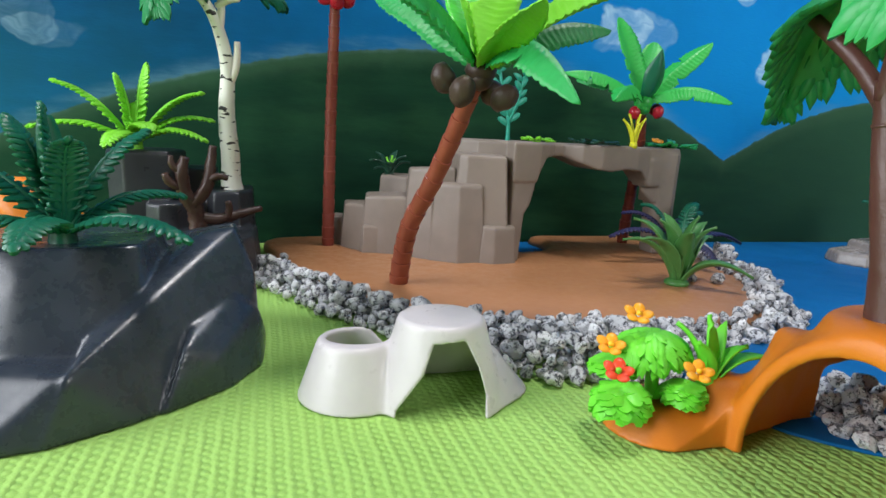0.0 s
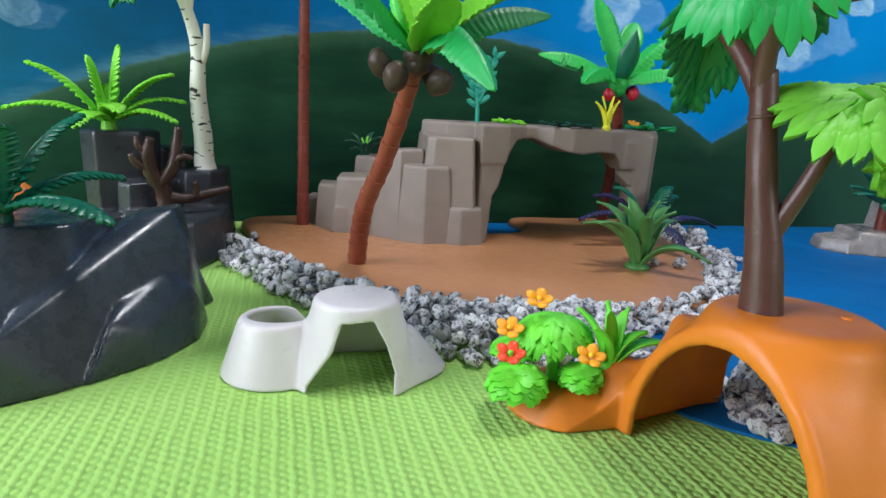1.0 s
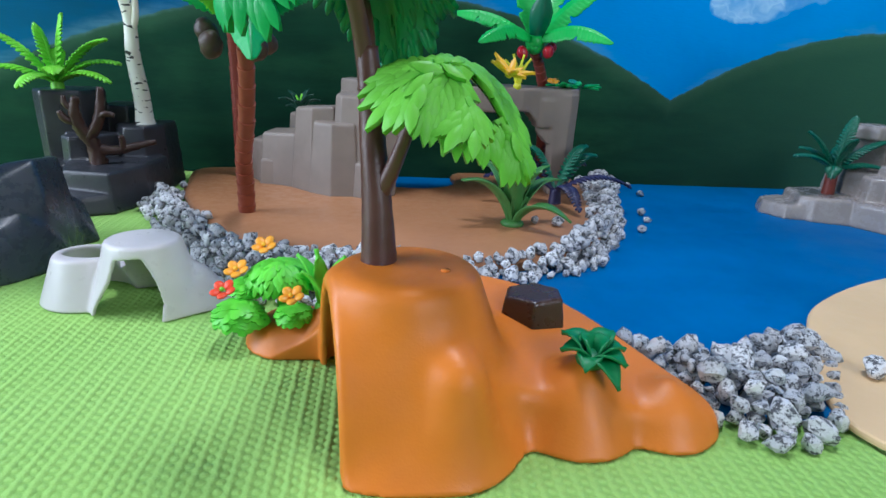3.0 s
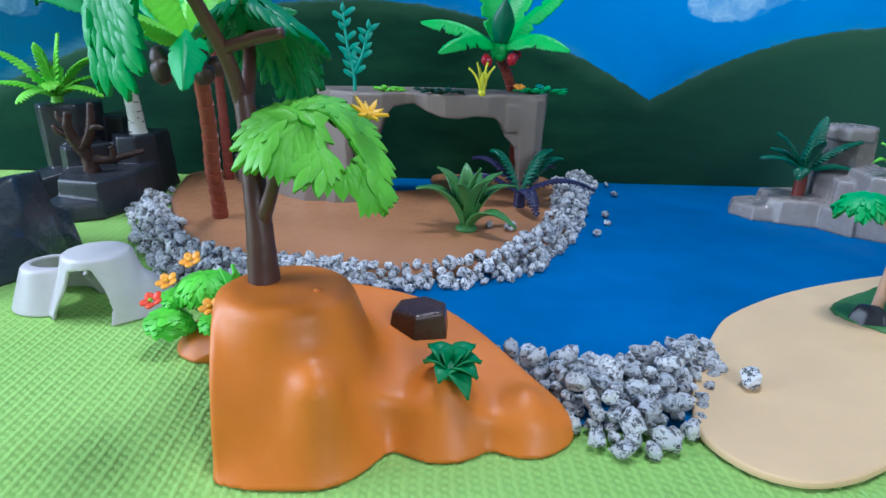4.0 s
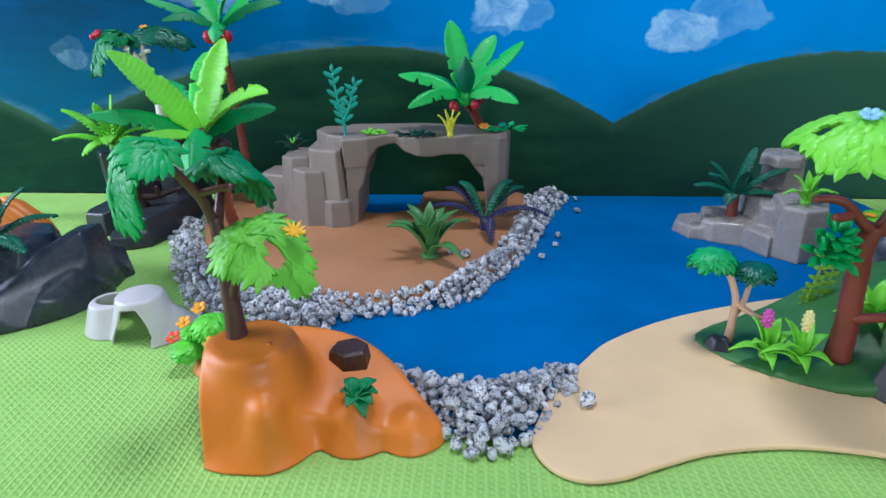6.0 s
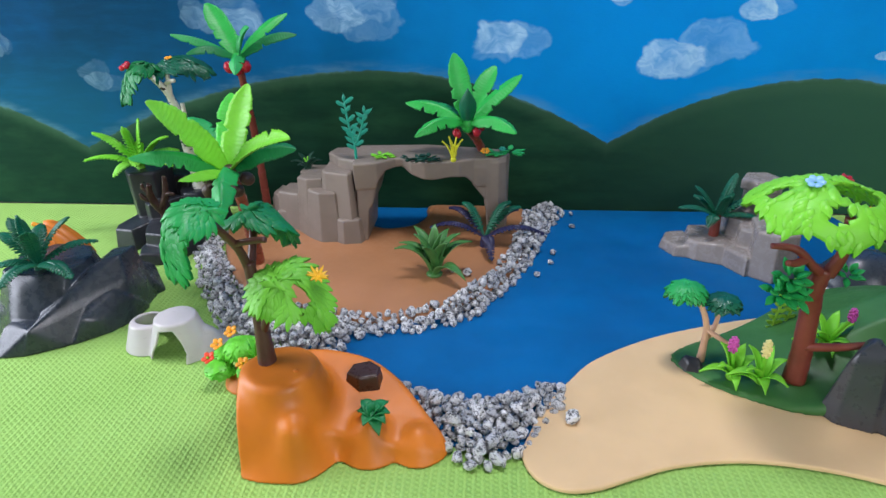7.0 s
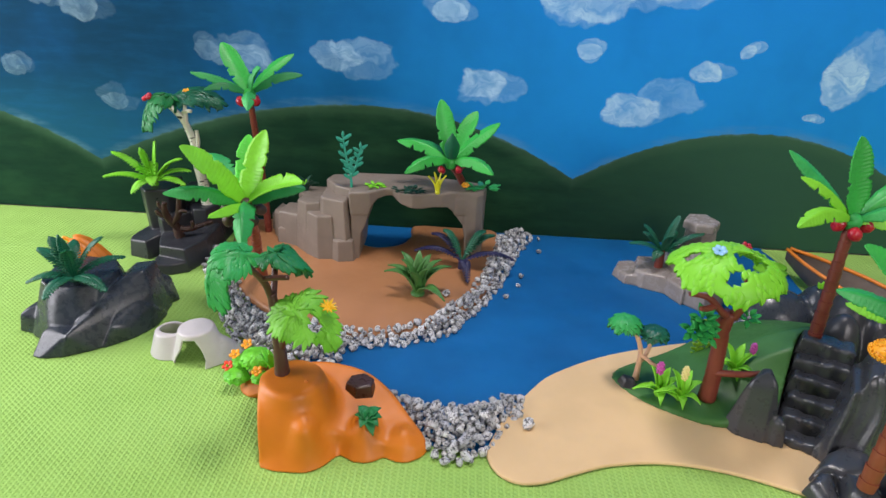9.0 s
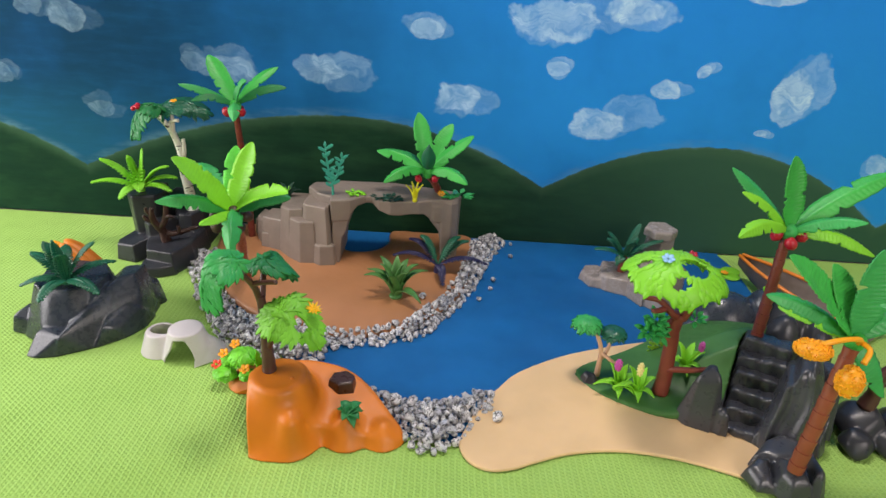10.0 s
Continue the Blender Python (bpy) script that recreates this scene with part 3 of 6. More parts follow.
back = [(x, north(x) + d, z) for x in (W - 0.1, E + 0.1) for d in (0, 0.12) for z in (0.0, H)]
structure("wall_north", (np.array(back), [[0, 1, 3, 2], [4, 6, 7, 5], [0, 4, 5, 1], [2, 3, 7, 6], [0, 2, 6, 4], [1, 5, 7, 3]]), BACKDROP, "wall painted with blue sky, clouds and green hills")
wall_with_window("wall_west", lambda a, b, c, d: box(W - 0.12, W, a, b, c, d), S, 1.2, -0.15, 0.95, 0.15, 1.05, "plain grey wall with a window opening")
wall_with_window("wall_south", lambda a, b, c, d: box(a, b, S - 0.12, S, c, d), W - 0.12, E + 0.12, 0.9, 1.8, 0.55, 1.35, "plain grey wall with a window opening")
structure("wall_east", box(E, E + 0.12, S, 1.2, 0, H), PLASTER, "plain grey wall")
structure("floor", box(W - 0.1, E + 0.1, S - 0.1, 1.2, -0.1, -0.0045), PLASTER, "plain grey floor under the play mat")
structure("ceiling", box(W - 0.1, E + 0.1, S - 0.1, 1.2, H, H + 0.1), PLASTER, "plain grey ceiling")

# the mat runs up to the painted wall
mat_ring = [(-0.9, -0.45), (1.9, -0.45), (1.9, north(1.9) - 0.004), (-0.9, north(-0.9) - 0.004)]
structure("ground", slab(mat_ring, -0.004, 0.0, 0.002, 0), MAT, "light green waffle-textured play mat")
water_ring = [(0.125, 1.02), (0.14, 0.9), (0.2, 0.74), (0.29, 0.635), (0.345, 0.56), (0.365, 0.50), (0.42, 0.455), (0.50, 0.437), (0.575, 0.425), (0.66, 0.44), (0.8, 0.47),
              (1.0, 0.55), (1.12, 0.70), (1.135, 0.85), (1.14, 0.93), (1.132, 0.985), (1.125, 0.9965), (1.0, 1.001), (0.8, 1.008), (0.6, 1.015), (0.3, 1.0255), (0.14, 1.031)]
structure("water", slab(water_ring, 0.0003, 0.0018, 0.001, 4), WATER, "smooth matt blue sheet standing for a lagoon")
sand_ring = [(0.598, 0.455), (0.587, 0.42), (0.598, 0.393), (0.62, 0.381), (0.648, 0.384), (0.682, 0.398), (0.725, 0.413), (0.786, 0.42), (0.852, 0.411), (0.918, 0.388), (0.985, 0.36),
             (1.02, 0.42), (1.03, 0.55), (0.99, 0.65), (0.909, 0.658), (0.844, 0.645), (0.75, 0.611), (0.676, 0.566), (0.641, 0.526), (0.615, 0.49)]
structure("pavement", slab(sand_ring, 0.002, 0.0055, 0.0018, 6), SAND, "flat beige foam beach with a rounded point")

# ---- brown island plate ----
PLATE = [(0.115, 1.0), (0.12, 0.93), (0.135, 0.865), (0.18, 0.77), (0.235, 0.70), (0.30, 0.66), (0.37, 0.638), (0.43, 0.632), (0.50, 0.655), (0.565, 0.715), (0.60, 0.79), (0.618, 0.88), (0.622, 0.96),
         (0.61, 1.006), (0.53, 1.012), (0.455, 1.012), (0.452, 0.965), (0.438, 0.93), (0.41, 0.913), (0.375, 0.915), (0.34, 0.95), (0.315, 1.012), (0.2, 1.018)]
plate = solid("island_plate", slab(PLATE, 0.002, 0.0125, 0.009, 5), SANDPLATE, "smooth brown plastic island plate with a bay", "island", at=(0.37, 0.83, 0.002))


# ---- the taupe arch ----
COLUMNS = [([(0.325, 0.850), (0.336, 0.843), (0.360, 0.847), (0.368, 0.875), (0.326, 0.885)], 0.049, (0, 0)),
           ([(0.275, 0.868), (0.299, 0.850), (0.327, 0.852), (0.335, 0.89), (0.28, 0.90)], 0.091, (0.0, 0.05)),
           ([(0.252, 0.893), (0.275, 0.869), (0.305, 0.872), (0.31, 0.94), (0.262, 0.94)], 0.104, (0.05, -0.05)),
           ([(0.212, 0.915), (0.232, 0.904), (0.262, 0.891), (0.28, 0.95), (0.22, 0.96)], 0.072, (0.05, 0.0)),
           ([(0.212, 0.910), (0.231, 0.906), (0.238, 0.93), (0.212, 0.935)], 0.040, (0, 0)),
           ([(0.195, 0.945), (0.214, 0.915), (0.23, 0.955), (0.2, 0.985)], 0.060, (0.1, 0)),
           ([(0.184, 0.968), (0.2, 0.948), (0.215, 0.985), (0.19, 0.995)], 0.042, (0, 0)),
           ([(0.236, 0.965), (0.262, 0.937), (0.32, 0.93), (0.32, 1.0), (0.245, 1.0)], 0.090, (0, 0)),
           ([(0.298, 0.870), (0.307, 0.860), (0.350, 0.846), (0.357, 0.86), (0.357, 0.94), (0.302, 0.94)], 0.121, (0, 0.04))]
HOLE = [(0.367, -0.02), (0.374, 0.062), (0.381, 0.072), (0.391, 0.107), (0.402, 0.121), (0.425, 0.124), (0.441, 0.117), (0.458, 0.111), (0.478, 0.109), (0.500, 0.112), (0.522, 0.110),
        (0.532, 0.100), (0.536, 0.087), (0.547, 0.076), (0.553, 0.052), (0.556, -0.02)]


def span_field(g):
    x, y, z = g
    f = block(g, [(0.302, 0.915), (0.325, 0.883), (0.352, 0.868), (0.357, 0.854), (0.388, 0.861), (0.41, 0.955), (0.31, 0.945)], 0.138, 0.03, (0, 0), 0.003, 0.0118)
    deck = block(g, [(0.357, 0.855), (0.39, 0.862), (0.415, 0.884), (0.428, 0.884), (0.442, 0.866), (0.463, 0.861), (0.513, 0.870), (0.535, 0.880), (0.571, 0.883), (0.583, 0.892), (0.588, 0.905),
                     (0.58, 0.925), (0.545, 0.936), (0.46, 0.957), (0.35, 0.955)], 0.1375, -0.04, (0, 0), 0.003, 0.096)
    deck = np.maximum(deck, np.where((y > 0.915) & (x > 0.40), 0.120 - z, -1.0))
    f = np.minimum(f, deck)
    leg = block(g, [(0.551, 0.890), (0.556, 0.883), (0.572, 0.881), (0.582, 0.890), (0.587, 0.910), (0.575, 0.920), (0.558, 0.914)], 0.132, -0.02, (0, 0), 0.003, 0.0118)
    spur = block(g, [(0.518, 0.886), (0.54, 0.880), (0.575, 0.885), (0.586, 0.905), (0.54, 0.915)], 0.125, -0.06, (0.0, 0), 0.003, 0.092)
    flare = block(g, [(0.535, 0.893), (0.55, 0.884), (0.575, 0.884), (0.584, 0.905), (0.55, 0.915)], 0.125, 0.0, (0, 0), 0.003, 0.074)
    f = smin(smin(smin(f, leg, 0.002), spur, 0.002), flare, 0.002)
    cut = np.maximum(poly2(x, z, HOLE), 0.845 - y)
    return np.maximum(smax(f, -cut, 0.002), 0.0118 - z)


arch_rock = thing("rock_arch", (0.39, 0.92, 0.0118), "taupe plastic rock arch with stepped hexagonal columns on the island", "rock")
part("span", surface(span_field, (0.295, 0.845, 0.01), (0.615, 0.98, 0.142), 0.0017), GREY, arch_rock)
for ring, top, tilt in COLUMNS:
    lo, hi = np.min(ring, 0), np.max(ring, 0)
    part("column", surface(lambda g: block(g, ring, top, 0.07, tilt, 0.0035, 0.0118) - 0.0022, (lo[0] - 0.003, lo[1] - 0.003, 0.01), (hi[0] + 0.003, hi[1] + 0.003, top + 0.004), 0.0014), GREY, arch_rock)


# ---- slate rock with a plateau ----
def facets(g, corners, r=0.002):
    """A convex lump with flat faces and worn edges, spanned by its corners."""
    bm = bmesh.new()
    for c in corners:
        bm.verts.new(c)
    bmesh.ops.convex_hull(bm, input=bm.verts)
    bmesh.ops.dissolve_limit(bm, angle_limit=radians(7), verts=bm.verts, edges=bm.edges)
    bm.normal_update()
    mid = sum((v.co for v in bm.verts), Vector()) / len(bm.verts)
    f = None
    for face in bm.faces:
        n, c = face.normal, face.calc_center_median()
        if n.dot(c - mid) < 0:
            n = -n
        d = n.x * (g[0] - c.x) + n.y * (g[1] - c.y) + n.z * (g[2] - c.z)
        f = d if f is None else smax(f, d, r)
    bm.free()
    return f


def slate_field(g):
    lumps = [[(-0.036, 0.624, 0.078), (-0.016, 0.612, 0.079), (0.022, 0.610, 0.078), (0.048, 0.625, 0.077), (0.001, 0.599, 0.065), (-0.026, 0.612, 0.066), (0.052, 0.67, 0.077), (0.03, 0.70, 0.077), (-0.02, 0.705, 0.077), (-0.042, 0.665, 0.077),
              (-0.036, 0.609, 0.046), (-0.012, 0.583, 0.031), (0.005, 0.581, 0.031), (0.030, 0.586, 0.036), (0.048, 0.603, 0.048), (-0.052, 0.60, 0), (-0.005, 0.575, 0), (0.045, 0.58, 0), (0.068, 0.62, 0), (0.065, 0.70, 0), (-0.03, 0.72, 0), (-0.068, 0.66, 0)],
             [(-0.068, 0.608, 0.030), (-0.063, 0.614, 0.036), (-0.045, 0.622, 0.040), (-0.03, 0.64, 0.042), (-0.05, 0.66, 0.040), (-0.078, 0.611, 0), (-0.046, 0.602, 0), (-0.085, 0.65, 0), (-0.06, 0.68, 0), (-0.02, 0.612, 0), (-0.044, 0.607, 0.026)],
             [(-0.013, 0.573, 0.028), (-0.008, 0.581, 0.032), (0.026, 0.563, 0.031), (0.0, 0.60, 0.034), (-0.022, 0.552, 0), (-0.009, 0.549, 0), (0.016, 0.554, 0), (0.05, 0.577, 0), (-0.034, 0.59, 0), (0.03, 0.60, 0.03)],
             [(0.026, 0.561, 0.031), (0.061, 0.647, 0.071), (0.075, 0.654, 0.079), (0.093, 0.660, 0.081), (0.105, 0.648, 0.055), (0.092, 0.70, 0.078), (0.06, 0.70, 0.072), (0.030, 0.60, 0.044), (0.016, 0.554, 0), (0.053, 0.574, 0), (0.094, 0.612, 0), (0.107, 0.64, 0), (0.105, 0.70, 0), (0.05, 0.71, 0)],
             [(0.070, 0.591, 0.030), (0.074, 0.621, 0.044), (0.094, 0.631, 0.046), (0.107, 0.638, 0.036), (0.111, 0.66, 0.014), (0.085, 0.598, 0.024), (0.060, 0.578, 0), (0.094, 0.609, 0), (0.109, 0.640, 0), (0.110, 0.672, 0), (0.08, 0.68, 0), (0.08, 0.67, 0.044)],
             [(0.084, 0.689, 0.052), (0.096, 0.694, 0.049), (0.104, 0.697, 0.022), (0.101, 0.70, 0), (0.06, 0.73, 0.046), (0.09, 0.735, 0.03), (0.06, 0.745, 0), (0.11, 0.715, 0), (0.05, 0.68, 0.052), (0.07, 0.67, 0)]]
    f = None
    for corners in lumps:
        d = facets(g, corners)
        f = d if f is None else smin(f, d, 0.0025)
    return np.maximum(f, -g[2])


slate = solid("boulder", surface(slate_field, (-0.09, 0.54, 0), (0.122, 0.75, 0.086), 0.0016), SLATE, "dark slate plastic boulder with flat facets on the mat", "rock", at=(0.02, 0.64, 0))


# ---- charcoal column rock ----
def column_field(g):
    x, y, z = g
    f = block(g, [(-0.026, 0.905), (-0.010, 0.886), (0.024, 0.892), (0.034, 0.93), (0.02, 0.96), (-0.02, 0.955)], 0.114, -0.03, (0, 0), 0.004)
    more = [([(0.006, 0.876), (0.02, 0.864), (0.036, 0.872), (0.06, 0.91), (0.01, 0.93)], 0.068, 0.02, (0, 0)),
            ([(0.02, 0.93), (0.065, 0.92), (0.068, 0.99), (0.02, 0.99)], 0.096, 0.05, (0, 0)),
            ([(0.045, 0.915), (0.062, 0.893), (0.09, 0.892), (0.104, 0.925), (0.104, 0.975), (0.04, 0.975)], 0.0765, 0.06, (0, 0)),
            ([(-0.045, 0.868), (-0.04, 0.850), (-0.002, 0.838), (0.02, 0.868), (0.0, 0.91), (-0.03, 0.905)], 0.036, 0.12, (0.1, 0.1)),
            ([(0.02, 0.838), (0.032, 0.812), (0.086, 0.80), (0.105, 0.85), (0.108, 0.92), (0.03, 0.92), (0.01, 0.87)], 0.042, 0.10, (0, 0.0)),
            ([(0.024, 0.808), (0.032, 0.786), (0.062, 0.788), (0.088, 0.802), (0.08, 0.84), (0.03, 0.84)], 0.022, 0.14, (0, 0.15))]
    for pts, top, taper, tilt in more:
        f = smin(f, block(g, pts, top, taper, tilt, 0.0035), 0.002)
    return np.maximum(f, -z)


solid("column_rock", surface(column_field, (-0.055, 0.78, 0), (0.118, 1.0, 0.12), 0.0018), BLACK, "charcoal plastic rock of columns and low steps", "rock", at=(0.03, 0.9, 0))


# ---- grey rock in the lagoon ----
def lagoon_field(g):
    x, y, z = g
    f = block(g, [(0.816, 0.860), (0.830, 0.828), (0.852, 0.822), (0.87, 0.86), (0.86, 0.89), (0.83, 0.89)], 0.0185, 0.22, (0.1, 0), 0.004)
    more = [([(0.842, 0.832), (0.856, 0.815), (0.893, 0.798), (0.915, 0.83), (0.91, 0.885), (0.86, 0.89)], 0.0305, 0.17, (0.05, 0)),
            ([(0.890, 0.800), (0.908, 0.764), (0.94, 0.79), (0.945, 0.84), (0.90, 0.84)], 0.030, 0.08, (0, 0)),
            ([(0.906, 0.806), (0.920, 0.792), (0.945, 0.80), (0.945, 0.84), (0.912, 0.83)], 0.058, 0.06, (0.1, 0)),
            ([(0.912, 0.768), (0.935, 0.745), (0.968, 0.752), (0.985, 0.785), (0.975, 0.83), (0.925, 0.825)], 0.070, 0.06, (0, 0)),
            ([(0.90, 0.84), (0.93, 0.815), (0.985, 0.815), (0.995, 0.87), (0.94, 0.90), (0.905, 0.885)], 0.064, 0.10, (0.1, 0.1)),
            ([(0.927, 0.865), (0.95, 0.84), (0.98, 0.845), (0.99, 0.875), (0.965, 0.90), (0.935, 0.895)], 0.102, 0.06, (0, 0))]
    for pts, top, taper, tilt in more:
        f = smin(f, block(g, pts, top, taper, tilt, 0.004), 0.002)
    cap = block(g, [(0.924, 0.868), (0.938, 0.845), (0.966, 0.842), (0.984, 0.862), (0.970, 0.895), (0.94, 0.895)], 0.111, 0.0, (0, 0), 0.006, 0.094)
    f = smin(f, cap, 0.003)
    f = smax(f, -lump(g, (0.96, 0.877, 0.116), (0.004, 0.004, 0.006)), 0.001)
    return np.maximum(f, 0.0018 - z)


solid("lagoon_rock", surface(lagoon_field, (0.815, 0.735, 0), (1.0, 0.91, 0.118), 0.0018), GREYR, "light grey plastic rock stepping out of the lagoon", "rock", at=(0.91, 0.83, 0.0018))


# ---- white cave ----
def cave_field(g):
    x, y, z = g

    def cone(cx, cy, r0, r1, top, sx=1.0):
        d = np.sqrt(((x - cx) / sx) ** 2 + (y - cy) ** 2) - (r0 + (r1 - r0) * z / top)
        return smax(d * 0.92, z - top, 0.0026)
    def shape(grow):
        big = cone(0.2, 0.575, 0.035 + grow, 0.0225 + grow, 0.0475 + grow, 1.03)
        small = cone(0.156, 0.589, 0.0305 + grow, 0.0195 + grow, 0.0325 + grow, 1.0)
        foot = cone(0.231, 0.585, 0.025 + grow, 0.004 + grow, 0.024 + grow, 1.0)
        return smin(smin(big, small, 0.004), foot, 0.012)
    f = smax(shape(0), -shape(-0.0028), 0.001)
    mouth = poly2(x * 0.94 - y * 0.34, z, [(0.172 * 0.94 - 0.557 * 0.34, -0.02), (0.172 * 0.94 - 0.557 * 0.34 + 0.001, 0.004), (0.1915 * 0.94 - 0.557 * 0.34 - 0.004, 0.024), (0.1915 * 0.94 - 0.557 * 0.34, 0.039),
                                           (0.2065 * 0.94 - 0.553 * 0.34, 0.0405), (0.2125 * 0.94 - 0.548 * 0.34, 0.026), (0.2155 * 0.94 - 0.543 * 0.34, 0.012), (0.2165 * 0.94 - 0.543 * 0.34, -0.02)])
    mouth = np.maximum(mouth, (y + 0.34 * x) - 0.642)
    f = smax(f, -mouth, 0.0015)
    hole = np.maximum(np.sqrt(((x - 0.160) * 0.80) ** 2 + ((y - 0.592) * 1.15) ** 2) - 0.0152, 0.022 - z)
    f = smax(f, -hole, 0.0015)
    return np.maximum(f, 0.0003 - z)


solid("toy_cave", surface(cave_field, (0.12, 0.53, 0), (0.268, 0.628, 0.053), 0.0011), WHITE, "glossy off-white plastic den with a ragged mouth and top hole", "cave", at=(0.19, 0.575, 0.0003))


# ---- orange bridge hill ----
def hill_outer(g, grow=0.0):
    x, y, z = g

    def mound(cx, cy, r0, r1, top, p=1.0, sx=1.0, sy=1.0, k=0.012):
        t = np.clip(z / top, 0, 1) ** p
        d = np.sqrt(((x - cx) / sx) ** 2 + ((y - cy) / sy) ** 2) - (r0 + (r1 - r0) * t)
        return smax(d * 0.85, z - top, k)
    f = mound(0.367, 0.449, 0.071, 0.033, 0.076, 0.68, k=0.007)
    f = smin(f, mound(0.388, 0.405, 0.021, 0.009, 0.052, 0.85), 0.012)
    # the sloping bench behind, then two rounded lobes at the right front
    bench = poly2(x, y, spline([(0.342, 0.506), (0.37, 0.515), (0.40, 0.519), (0.44, 0.513), (0.472, 0.492), (0.50, 0.458), (0.52, 0.428), (0.508, 0.412), (0.468, 0.412), (0.418, 0.414), (0.38, 0.41), (0.345, 0.45)], 3, True)) + 0.16 * z
    f = smin(f, smax(bench, (z - 0.054 + 0.15 * (x - 0.376) - 0.25 * (y - 0.503)) * 0.94, 0.006), 0.009)
    f = smin(f, mound(0.449, 0.430, 0.032, 0.009, 0.038, 0.95), 0.007)
    f = smin(f, mound(0.493, 0.428, 0.0265, 0.009, 0.026, 0.95), 0.006)
    # low pad at the far foot and the ramp that climbs from it
    f = smin(f, mound(0.303, 0.523, 0.031, 0.020, 0.0165, 0.8, k=0.008), 0.010)
    f = smin(f, mound(0.330, 0.512, 0.028, 0.010, 0.033, 0.8), 0.014)
    f = smin(f, mound(0.352, 0.484, 0.030, 0.014, 0.056, 0.9), 0.012)
    # the bridge itself: an even band round the tunnel
    u = (y - 0.444) * 0.98 + (x - 0.332) * -0.18
    w = (x - 0.332) * 0.98 + (y - 0.444) * 0.18
    band = (np.sqrt((u / 0.0515) ** 2 + (np.maximum(z, 0) / 0.0705) ** 2) - 1) * 0.05
    f = smin(f, smax(band, np.maximum(w - 0.045, -0.02 - w), 0.006), 0.008)
    return f - grow


def hill_field(g):
    x, y, z = g
    f = hill_outer(g)
    # the mouth side is cut off flat between its two feet
    side = (0.3385 - 0.183 * (y - 0.396)) - x
    f = smax(f, np.where(y < 0.4945, side, -1.0), 0.003)
    # tunnel: an arch that runs back and to the right, under a shell of even thickness
    u = (y - 0.444) * 0.98 + (x - 0.332) * -0.18
    w = (x - 0.332) * 0.98 + (y - 0.444) * 0.18
    arch = (np.sqrt((u / 0.0452) ** 2 + (np.maximum(z, 0) / 0.0632) ** 2) - 1) * 0.0452
    mouth = np.maximum(arch, w - 0.006)
    room = spline([(0.316, 0.40), (0.3225, 0.489), (0.339, 0.501), (0.36, 0.506), (0.39, 0.511), (0.45, 0.502), (0.465, 0.47), (0.43, 0.432), (0.38, 0.415), (0.345, 0.402)], 3, True)
    hollow = np.maximum(np.maximum(f + 0.004, poly2(x, y, room)), np.maximum(z - 0.0625, -w))
    rear = np.maximum(poly2(x, z, [(0.392, -0.02), (0.395, 0.03), (0.415, 0.034), (0.46, 0.024), (0.475, -0.02)]), 0.478 - y)
    f = smax(f, -mouth, 0.002)
    f = np.maximum(f, -hollow)
    f = smax(f, -rear, 0.002)
    return np.maximum(f, 0.0003 - z)


solid("orange_hill", surface(hill_field, (0.262, 0.37, 0), (0.53, 0.565, 0.08), 0.0017), ORANGE, "glossy orange plastic hill with a bridge arch and low foot", "hill", at=(0.39, 0.45, 0.0003))


# ---- green isle and the charcoal stair rock ----
def isle_height(x, y):
    t = np.clip((x - 0.80) / 0.20, 0, 1)
    v = np.clip((y - 0.49) / 0.05, 0, 1)
    w = np.clip((y - 0.575) / 0.09, 0, 1)
    return 0.009 + 0.084 * (t * t * (3 - 2 * t)) * (0.35 + 0.65 * v) * (1 - 0.55 * w)


def isle_field(g):
    x, y, z = g
    ring = spline([(0.757, 0.575), (0.762, 0.545), (0.80, 0.507), (0.868, 0.478), (0.93, 0.49), (1.0, 0.5), (1.04, 0.56), (1.02, 0.64), (0.95, 0.662), (0.865, 0.628), (0.80, 0.605)], 3, True)
    f = smax(poly2(x, y, ring), z - isle_height(x, y), 0.008)
    stairwell = poly2(x, y, [(0.895, 0.44), (0.912, 0.475), (0.935, 0.495), (0.965, 0.55), (0.978, 0.565), (0.998, 0.566), (1.005, 0.60), (1.1, 0.62), (1.1, 0.4)])
    return np.maximum(np.maximum(f, -stairwell), 0.0055 - z)


solid("green_isle", surface(isle_field, (0.75, 0.46, 0), (1.05, 0.67, 0.1), 0.003), ISLE, "dark green plastic mound rising from the beach", "island", at=(0.87, 0.56, 0.0055))


def cheek_field(g):
    """The rounded rock left of the steps and the low bank that follows the flight."""
    x, y, z = g
    f = block(g, [(0.868, 0.486), (0.878, 0.468), (0.905, 0.456), (0.925, 0.458), (0.928, 0.50), (0.90, 0.514)], 0.088, 0.18, (0.4, 0.3), 0.016)
    f = smax(f, -lump(g, (0.880, 0.461, 0.052), (0.006, 0.009, 0.026)), 0.004)
    f = smax(f, -lump(g, (0.907, 0.449, 0.050), (0.006, 0.008, 0.02)), 0.004)
    f = smin(f, block(g, [(0.908, 0.463), (0.916, 0.452), (0.928, 0.450), (0.932, 0.475), (0.912, 0.478)], 0.040, 0.1, (0, 0), 0.008), 0.003)
    f = smin(f, block(g, [(0.915, 0.485), (0.930, 0.478), (0.952, 0.515), (0.975, 0.555), (0.966, 0.58), (0.945, 0.56), (0.922, 0.52)], 0.056, 0.10, (0.5, 0.55), 0.010), 0.004)
    return np.maximum(f, 0.0056 - z)


